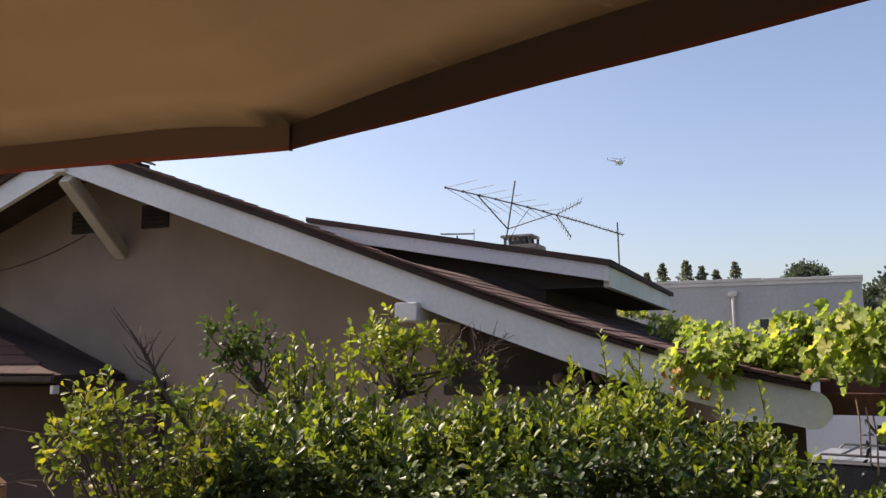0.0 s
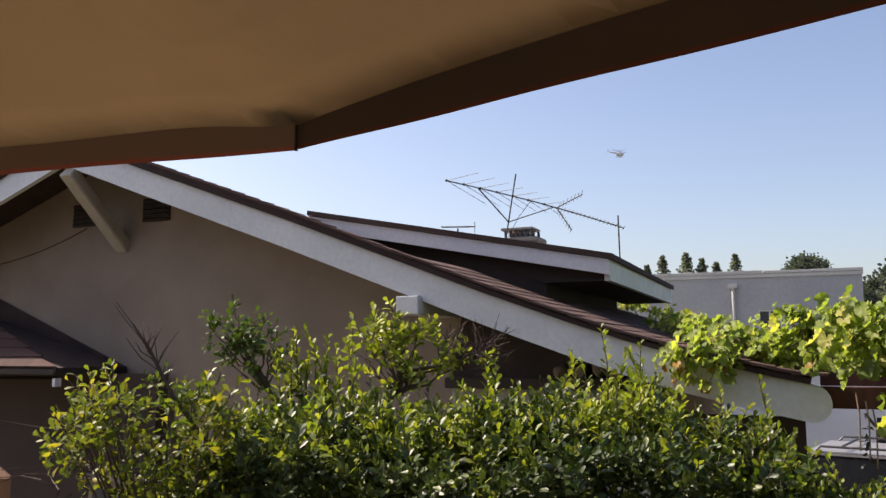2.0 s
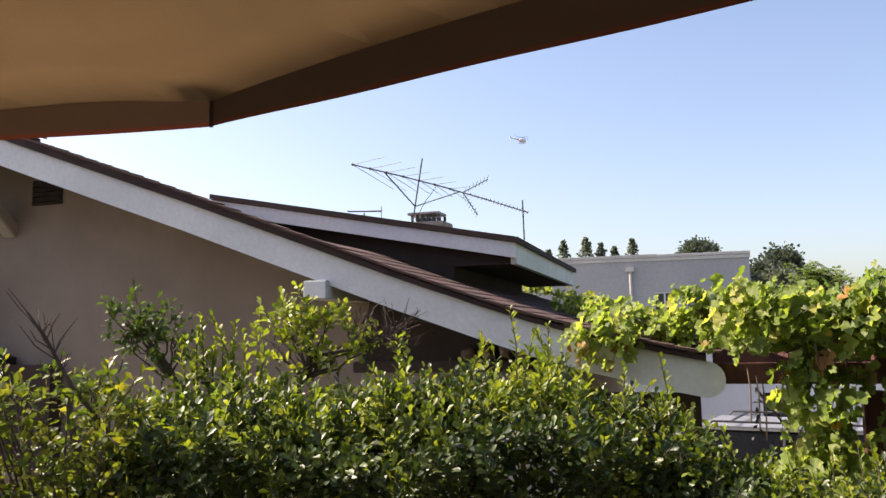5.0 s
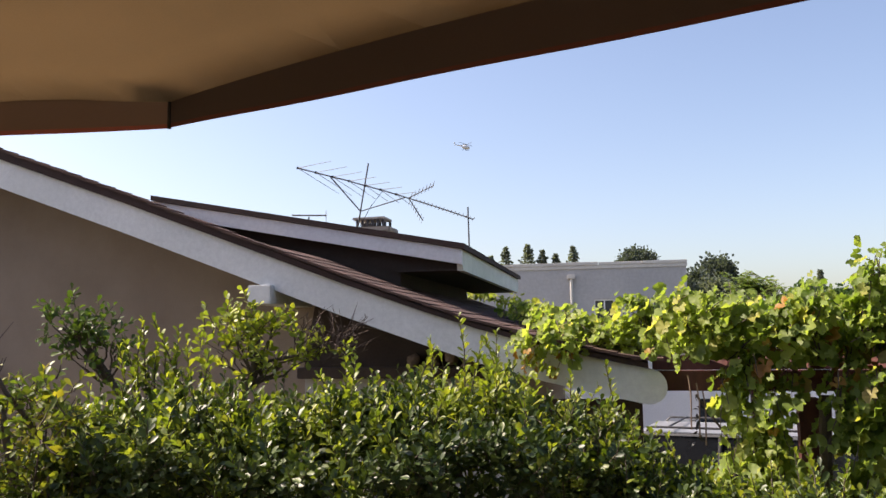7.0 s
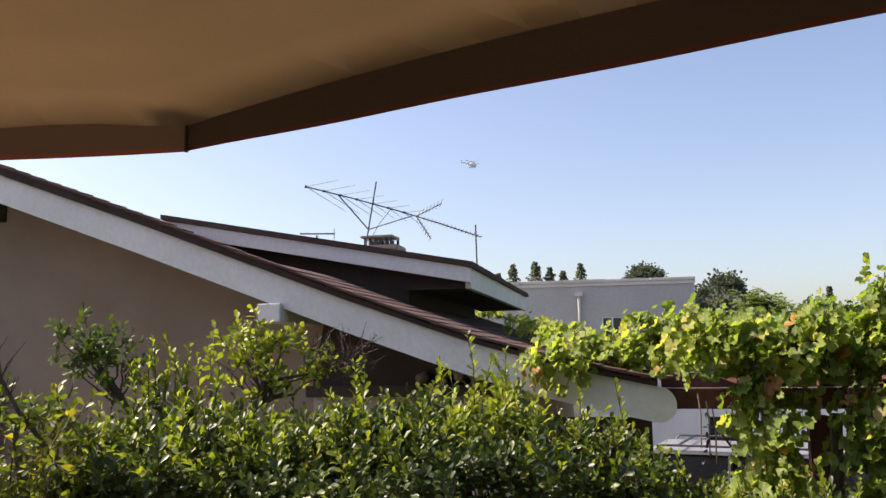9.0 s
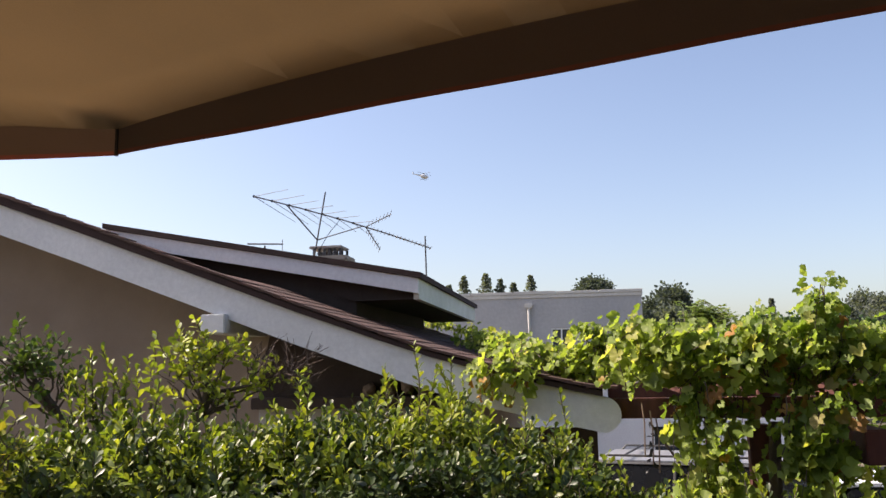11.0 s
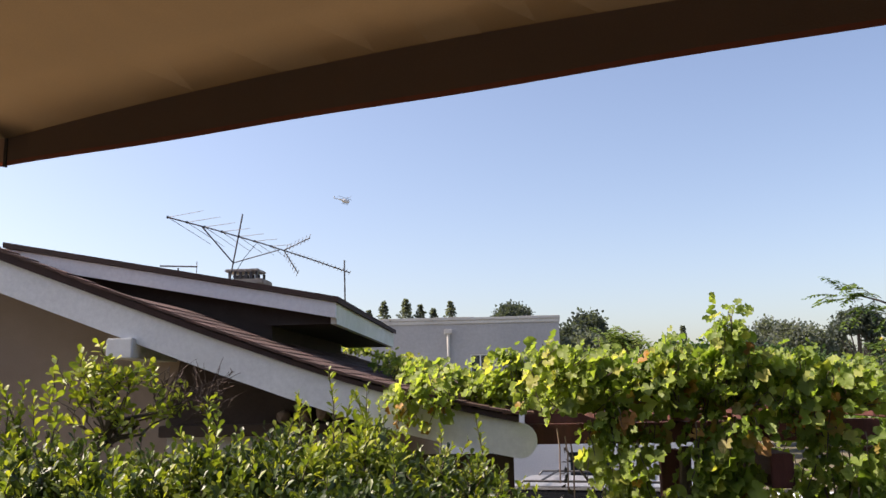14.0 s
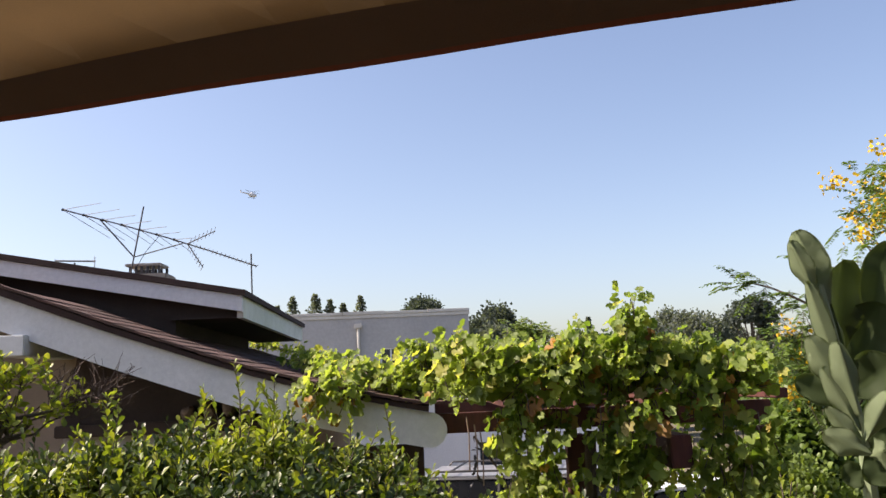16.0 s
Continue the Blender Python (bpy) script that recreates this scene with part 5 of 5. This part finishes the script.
def conifer(az, r, top_el, half_deg):
    at = on_ground(az, r)
    h = EYE_Z + top_el * r - at[2]
    t = thing("conifer", Matrix.Translation(at), "dark narrow conifer rising behind the flat roof", "tree", "row of conifers")
    part("trunk", rod([(0, 0, -0.2), (0, 0, h * 0.97)], 0.16, 0.02, 6), M_BARK, t)
    nn = 1700
    f = rng.uniform(0, 1, nn) ** 0.55
    whorl = np.floor(f * 26) / 26 + rng.normal(size=nn) * 0.008
    whorl = np.clip(whorl, 0, 0.995)
    a0 = rng.uniform(0, 6.28, nn)
    rad = 3.1 * r * math.tan(radians(half_deg)) * (1.0 - whorl) * rng.uniform(0.05, 1.3, nn) * (0.85 + 0.16 * np.sin(whorl * 57 + az * 3) + 0.18 * np.sin(a0 * 2 + whorl * 9))
    a = a0
    z = h * (0.35 + 0.65 * whorl) - rad * 0.25
    p = np.stack([rad * np.cos(a), rad * np.sin(a), z], 1)
    out = np.stack([np.cos(a), np.sin(a), np.full(nn, 0.25)], 1)
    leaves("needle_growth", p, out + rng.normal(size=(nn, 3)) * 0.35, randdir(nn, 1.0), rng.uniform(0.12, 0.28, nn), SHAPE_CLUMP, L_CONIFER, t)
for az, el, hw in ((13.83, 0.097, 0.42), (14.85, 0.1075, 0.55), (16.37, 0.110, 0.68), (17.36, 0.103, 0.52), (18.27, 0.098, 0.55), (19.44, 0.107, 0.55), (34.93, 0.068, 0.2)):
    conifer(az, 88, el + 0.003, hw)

# ---- flat-roofed building ----
FB = Vector((18.04, 35.7, 0))
turn = math.degrees(math.atan2(-2.8, 7.25))
bld = thing("flat_roofed_building", Matrix.Translation((FB.x, FB.y, -0.5)) @ pose(0, 0, 0, 0, 0, turn), "grey stucco building with flat roof and pale coping", "building")
HB = 6.48
wins = [(-4.25, 4.86), (-7.95, 4.86), (-10.4, 4.86), (-13.4, 4.86), (-1.55, 4.86)]
xs = sorted([-16.0, 0.0] + [v for w0, z in wins for v in (w0, w0 + 0.95)])
WT, WB = 4.86, 3.55
part("wall", boxed(-16, 0, 0.0, 0.25, WT, HB), M_FARWALL, bld)
part("wall", boxed(-16, 0, 0.0, 0.25, 0, WB), M_FARWALL, bld)
for a, c in zip(xs[::2], xs[1::2]):
    part("wall", boxed(a, c, 0.0, 0.25, WB, WT), M_FARWALL, bld)
part("wall", boxed(-0.25, 0, 0.25, 9, 0, HB), M_FARWALL, bld)
part("wall", boxed(-16, -15.75, 0.25, 9, 0, HB), M_FARWALL, bld)
part("wall", boxed(-16, 0, 9, 9.25, 0, HB), M_FARWALL, bld)
part("roof", boxed(-15.7, -0.3, 0.3, 8.9, HB - 0.5, HB - 0.3), M_GREYROOF, bld)
for i in range(8):
    part("coping", boxed(-16.1 + i * 2.02, -16.1 + i * 2.02 + 2.0, -0.09, 0.32, HB + 0.002, HB + 0.13 + 0.012 * (i % 3), bevel=0.015), M_PARAPET, bld)
part("coping", boxed(-0.3, 0.08, 0.33, 9.2, HB + 0.002, HB + 0.13, bevel=0.015), M_PARAPET, bld)
part("roof_trim", boxed(-16.05, 0.04, -0.05, -0.002, HB - 0.16, HB - 0.005), M_PARAPET, bld)
for w0, z in wins:
    fr0 = part("window_frame", prism([(w0, WB), (w0 + 0.95, WB), (w0 + 0.95, WT), (w0, WT)], 0.10, 0.12), M_PANE, bld, "dark two-pane window")
    for a, c, d0, e in ((w0, w0 + 0.95, WT - 0.06, WT), (w0, w0 + 0.95, WB, WB + 0.07), (w0, w0 + 0.06, WB + 0.071, WT - 0.061), (w0 + 0.89, w0 + 0.95, WB + 0.071, WT - 0.061), (w0 + 0.44, w0 + 0.51, WB + 0.071, WT - 0.061)):
        part("frame_bar", boxed(a, c, 0.04, 0.099, d0, e), M_WHITE, fr0)
pipe_x = -5.28
part("downpipe", rod([(pipe_x, -0.09, 0.2), (pipe_x, -0.09, 5.85)], 0.075, sides=10), M_PARAPET, bld, "pale rain pipe with hopper head")
part("hopper", boxed(pipe_x - 0.19, pipe_x + 0.19, -0.2, -0.003, 5.83, 6.06, bevel=0.03), M_PARAPET, bld)
part("vent_pipe", rod([(-14.2, 1.0, HB - 0.3), (-14.2, 1.0, HB + 0.75)], 0.05), M_PARAPET, bld)

# low shed roof seen past the dormer
shed = thing("low_shed", pose(*bearing(15.4, 14.0, -0.55), 0, 0, -13), "low white shed with pale grey pitched roof", "shed")
part("wall", boxed(-0.75, 0.45, 0, 2.2, 0, 3.38), M_WHITEWALL, shed)
part("roof", prism([(-0.95, 3.66), (-0.95, 3.74), (-0.1, 3.66), (0.45, 3.47), (0.45, 3.40)], -0.2, 2.4), M_GREYROOF, shed)
part("gable_board", boxed(0.05, 0.52, -0.26, -0.205, 3.36, 3.58, bevel=0.01), M_WHITEWALL, shed)

# white outbuilding behind the parked car
ob_ = thing("white_outbuilding", pose(*bearing(24.8, 15.5, -0.45), 0, 0, -24), "white plastered outbuilding with one dark window", "building")
part("wall", boxed(-1.6, 0.62, 0, 0.2, 0, 2.75), M_WHITEWALL, ob_)
part("wall", boxed(1.35, 3.2, 0, 0.2, 0, 2.75), M_WHITEWALL, ob_)
part("wall", boxed(0.62, 1.35, 0, 0.2, 0, 1.15), M_WHITEWALL, ob_)
part("wall", boxed(0.62, 1.35, 0, 0.2, 1.95, 2.75), M_WHITEWALL, ob_)
part("window_pane", boxed(0.62, 1.35, 0.08, 0.1, 1.15, 1.95), M_PANE, ob_)
part("wall", boxed(-1.6, 3.2, 3.4, 3.6, 0, 2.75), M_WHITEWALL, ob_)
part("wall", boxed(-1.6, -1.4, 0.2, 3.4, 0, 2.75), M_WHITEWALL, ob_)
part("wall", boxed(3.0, 3.2, 0.2, 3.4, 0, 2.75), M_WHITEWALL, ob_)
part("roof", boxed(-1.7, 3.3, -0.15, 3.7, 2.752, 2.86, bevel=0.02), M_GREYROOF, ob_)

# ---- cars ----
def car(m, label, paint, length, width, height, suv, rack=False):
    """A car along x, its nose at +x, wheels on z = 0."""
    c = thing("car", m, label, "car", "parked cars")
    L, W, Hh = length / 2, width / 2, height
    belt = Hh * (0.60 if suv else 0.64)
    side = [(-L, 0.42), (-L + 0.02, belt * 0.92), (-L + 0.12, belt), (L * 0.42, belt), (L * 0.95, belt * 0.84), (L, belt * 0.62), (L, 0.40), (L - 0.3, 0.24), (-L + 0.3, 0.24)]
    b = prism(side, -W, W)
    bmesh.ops.bevel(b, geom=list(b.edges), offset=0.05, segments=2, affect="EDGES")
    part("body", b, paint, c, smooth=False)
    rear = -L + (0.10 if suv else 0.55)
    cab = [(rear, belt + 0.002), (rear + (0.16 if suv else 0.45), Hh - 0.05), (rear + 0.35 + (0 if suv else 0.3), Hh), (L * 0.10, Hh), (L * 0.20, Hh - 0.04), (L * 0.52, belt + 0.002)]
    b = bmesh.new()
    vs = []
    for yy, k in ((-1, 0), (1, 1)):
        vs.append([b.verts.new((x, yy * (W - 0.06 - 0.16 * (z - belt) / (Hh - belt)), z)) for x, z in cab])
    b.faces.new(vs[0])
    b.faces.new(vs[1][::-1])
    for i in range(len(cab)):
        j = (i + 1) % len(cab)
        b.faces.new((vs[0][i], vs[1][i], vs[1][j], vs[0][j]))
    bmesh.ops.recalc_face_normals(b, faces=b.faces)
    part("glasshouse", b, M_CARGLASS, c, "dark tinted windows")
    wtop = W - 0.06 - 0.16
    part("roof_panel", boxed(rear + 0.17, L * 0.19, -wtop - 0.02, wtop + 0.02, Hh - 0.05, Hh + 0.015, bevel=0.02), paint, c)
    for yy in (-1, 1):
        for x in (rear + 0.10, rear + (L * 0.3 - rear) * 0.42, rear + (L * 0.3 - rear) * 0.78, L * 0.34):
            f = 0.0 if x < L * 0.3 else 0.45
            p = [(x - 0.03, yy * (W - 0.055), belt), (x + (0.12 if x < 0 and x < rear + 0.2 else 0.0) - (0.30 * f), yy * (wtop + 0.012), Hh - 0.03)]
            part("pillar", rod(p, 0.028), M_TRIM if x > rear + 0.2 else paint, c)
        if rack:
            part("roof_rail", rod([(rear + 0.3, yy * wtop, Hh + 0.02), (rear + 0.36, yy * wtop, Hh + 0.075), (L * 0.0, yy * wtop, Hh + 0.075), (L * 0.06, yy * wtop, Hh + 0.02)], 0.016), M_TRIM, c)
        for x in (-L * 0.62, L * 0.62):
            w_ = part("wheel", rod([(x, yy * (W - 0.2), 0.34), (x, yy * (W + 0.005), 0.34)], 0.34, sides=20), M_TYRE, c)
            part("rim", rod([(x, yy * (W + 0.006), 0.34), (x, yy * (W + 0.016), 0.34)], 0.21, sides=16), M_ALU, w_)
        part("tail_lamp", boxed(-L - 0.012, -L + 0.06, yy * W * 0.92 - 0.09, yy * W * 0.92 + 0.03, belt * 0.72, belt * 0.95, bevel=0.01), M_REDLIGHT, c)
        part("head_lamp", boxed(L - 0.12, L + 0.012, yy * W * 0.78 - 0.14, yy * W * 0.78 + 0.1, belt * 0.58, belt * 0.74, bevel=0.02), M_PANE, c)
        part("door_handle", boxed(-0.25, -0.08, yy * (W + 0.001), yy * (W + 0.02), belt * 0.86, belt * 0.89), M_TRIM, c)
    if rack:
        for x in (rear + 0.6, -0.3):
            part("cross_bar", rod([(x, -wtop, Hh + 0.085), (x, wtop, Hh + 0.085)], 0.014), M_TRIM, c)
    return c
car(pose(*bearing(33.5, 12.0, -0.44), 0, 0, -36), "silver estate car with black windows and roof rails", M_SILVER, 4.7, 1.85, 1.78, True, True)
car(pose(*bearing(42.5, 13.4, -0.42), 0, 0, -20), "white car parked on the street", M_CARWHITE, 4.4, 1.78, 1.42, False)
car(pose(*bearing(48.5, 13.6, -0.42), 0, 0, 60), "pale blue car parked on the street", M_CARBLUE, 4.4, 1.78, 1.42, False)

# ---- helicopter, hovering as seen for most of the shot ----
hc = thing("helicopter", Matrix.Translation(bearing(12.1, 400, EYE_Z + 0.2335 * 400)) @ pose(0, 0, 0, 0, 3, 12), "white helicopter far off in the sky", "helicopter")
b = bmesh.new()
bmesh.ops.create_uvsphere(b, u_segments=16, v_segments=10, radius=1, matrix=Matrix.Translation((1.2, 0, 0)) @ Matrix.Diagonal((2.2, 0.9, 1.0, 1)))
part("fuselage", b, M_CARWHITE, hc, smooth=True)
part("tail_boom", rod([(-0.4, 0, 0.3), (-4.8, 0, 0.55)], 0.42, 0.14, 8), M_CARWHITE, hc)
part("tail_fin", prism([(-4.9, 0.2), (-4.4, 0.4), (-4.7, 1.6), (-5.2, 1.6)], -0.06, 0.06), M_CARWHITE, hc)
part("rotor_mast", rod([(0.9, 0, 0.9), (0.9, 0, 1.5)], 0.15), M_TRIM, hc)
for a in (20, 110, 200, 290):
    u = Vector((math.cos(radians(a)), math.sin(radians(a)), 0))
    part("rotor_blade", rod([Vector((0.9, 0, 1.5)), Vector((0.9, 0, 1.45)) + u * 4.6], 0.09, 0.07, 4), M_TRIM, hc)
for yy in (-0.8, 0.8):
    part("skid", rod([(-0.6, yy, -1.35), (2.8, yy, -1.35)], 0.07), M_TRIM, hc)
    part("skid_leg", rod([(0.4, yy * 0.6, -0.7), (0.4, yy, -1.35)], 0.05), M_TRIM, hc)
part("windscreen", boxed(2.5, 3.2, -0.5, 0.5, -0.1, 0.5, bevel=0.2), M_CARGLASS, hc)

# ---- shingles, piece by piece ----
EXPO = 0.135
def shingle_mesh(width):
    b = boxed(-width / 2 + 0.0025, width / 2 - 0.0025, 0, EXPO * 1.25, -0.007, 0.007)
    me = bpy.data.meshes.new("shingle")
    b.to_mesh(me)
    b.free()
    me.materials.append(M_SHINGLE)
    return me
widths = [shingle_mesh(v) for v in (0.20, 0.25, 0.30)]
sizes = (0.20, 0.25, 0.30)
verge_mesh = shingle_mesh(VERGE + 0.045)
arc_w = np.linspace(0.02, APEX, 600)
arc_z = np.array([roof_z(w) for w in arc_w])
arc_l = np.concatenate([[0], np.cumsum(np.hypot(np.diff(arc_w), np.diff(arc_z)))])
courses = int(arc_l[-1] / EXPO)
rest = bmesh.new()
made = 0
for c in range(courses + 1):
    l0 = c * EXPO - 0.02
    w0, w1 = np.interp(l0, arc_l, arc_w), np.interp(l0 + EXPO, arc_l, arc_w)
    z0, z1 = np.interp(l0, arc_l, arc_z), np.interp(l0 + EXPO, arc_l, arc_z)
    slope = math.degrees(math.atan2(z1 - z0, max(1e-4, w1 - w0)))
    s = -0.045 - 0.1 * (c % 2)
    deep = DEPTH if w0 < CAP_W else CAP_DEPTH
    fall = 0.0
    if w0 > VERGE_W:
        o = new("shingle", verge_mesh)
        o.parent = house
        o.matrix_local = Matrix.Translation((-w0 + random.uniform(-0.004, 0.004), (VERGE - 0.045) / 2, z0 + 0.041 + random.uniform(0, 0.005))) @ Matrix.Rotation(radians(90), 4, "Z") @ Matrix.Rotation(radians(slope - 2.4 + random.uniform(-0.6, 0.6)), 4, "X")
        fall = sag(w0)
        s = VERGE + 0.004 + 0.05 * (c % 2)
    while s < deep:
        k = random.randrange(3)
        wd1 = sizes[k]
        lo = max(s, -0.045)
        hi = min(s + wd1, deep)
        # local frame: x along the eave (house y), y up the slope (house -x)
        m = Matrix.Translation((-w0 + random.uniform(-0.003, 0.003), s + wd1 / 2, z0 + 0.050 - fall + random.uniform(0, 0.003))) @ Matrix.Rotation(radians(90), 4, "Z") @ Matrix.Rotation(radians(slope - 1.9 + random.uniform(-0.4, 0.4)), 4, "X")
        if lo < s + 1e-6 and s + wd1 <= deep and s < 1.75 and made < 300:
            o = new("shingle", widths[k])
            o.parent = house
            o.matrix_local = m
            made += 1
        else:
            if hi - lo > 0.02:
                wd2 = hi - lo
                m = Matrix.Translation((-w0, (lo + hi) / 2, z0 + 0.050 - fall)) @ Matrix.Rotation(radians(90), 4, "Z") @ Matrix.Rotation(radians(slope - 1.9), 4, "X")
                co = [m @ Vector(p) for p in ((-wd2 / 2 + 0.002, 0, -0.007), (wd2 / 2 - 0.002, 0, -0.007), (wd2 / 2 - 0.002, 0, 0.007), (-wd2 / 2 + 0.002, 0, 0.007), (wd2 / 2 - 0.002, EXPO * 1.25, 0.007), (-wd2 / 2 + 0.002, EXPO * 1.25, 0.007), (-wd2 / 2 + 0.002, EXPO * 1.25, -0.007), (wd2 / 2 - 0.002, EXPO * 1.25, -0.007))]
                v = [rest.verts.new(p) for p in co]
                for q in ((0, 1, 2, 3), (3, 2, 4, 5), (0, 3, 5, 6), (1, 7, 4, 2)):
                    rest.faces.new([v[i] for i in q])
        s += wd1
ob = part("roof_shingles", rest, M_SHINGLE, house, "rows of red-brown asphalt shingles")
ob["kind"] = "stuff"
# left slope and ridge caps
rest = bmesh.new()
for c in range(0, courses, 2):
    w0 = np.interp(c * EXPO, arc_l, arc_w)
    w1 = np.interp((c + 2) * EXPO, arc_l, arc_w)
    strip([(-(2 * APEX - w0), roof_z(w0) + 0.06), (-(2 * APEX - w1), roof_z(w1) + 0.05)], [(-(2 * APEX - w0), roof_z(w0) + 0.034), (-(2 * APEX - w1), roof_z(w1) + 0.034)], -0.045, DEPTH if w1 < CAP_W else CAP_DEPTH, rest)
ob = part("roof_shingles", rest, M_SHINGLE, house)
ob["kind"] = "stuff"
s = -0.06
while s < CAP_DEPTH - 0.2:
    o = part("ridge_cap", prism([(-APEX - 0.13, 4.285), (-APEX, 4.352), (-APEX + 0.13, 4.285), (-APEX + 0.13, 4.30), (-APEX, 4.368), (-APEX - 0.13, 4.30)], s, s + 0.24), M_SHINGLE, house)
    s += 0.235
# shingles on the extension
b = boxed(-0.123, 0.123, 0, 0.17, -0.006, 0.006)
me = bpy.data.meshes.new("shingle")
b.to_mesh(me)
b.free()
me.materials.append(M_SHINGLE)
fs = math.degrees(math.atan2(0.45, 0.69))
for c in range(6):
    y = CY - 0.015 + c * 0.112
    zz = EZ + (y - CY) * 0.45 / 0.69 + 0.016
    edge = CX - (y - CY) * (6.95 - 5.24) / 0.69
    lean = (6.95 - 5.24) / 0.69 * 0.112
    x = edge - lean - 0.17 - 0.06 * (c % 2)
    cut = prism([(0, -0.006), (0, 0.006), (0.1, 0.006), (0.1, -0.006)], 0, 0.135)
    for v in cut.verts:
        v.co.x = x + 0.125 if v.co.x < 0.05 else edge - 0.01 - (lean * 1.2 if v.co.y > 0.05 else 0)
    o = part("hip_shingle", cut, M_SHINGLE, ext)
    o.matrix_local = pose(0, y, zz, fs - 3, 0, 0)
    while x > -7.6:
        o = new("shingle", me)
        o.parent = ext
        o.matrix_local = pose(x, y, zz, fs - 3, 0, 0)
        x -= 0.25
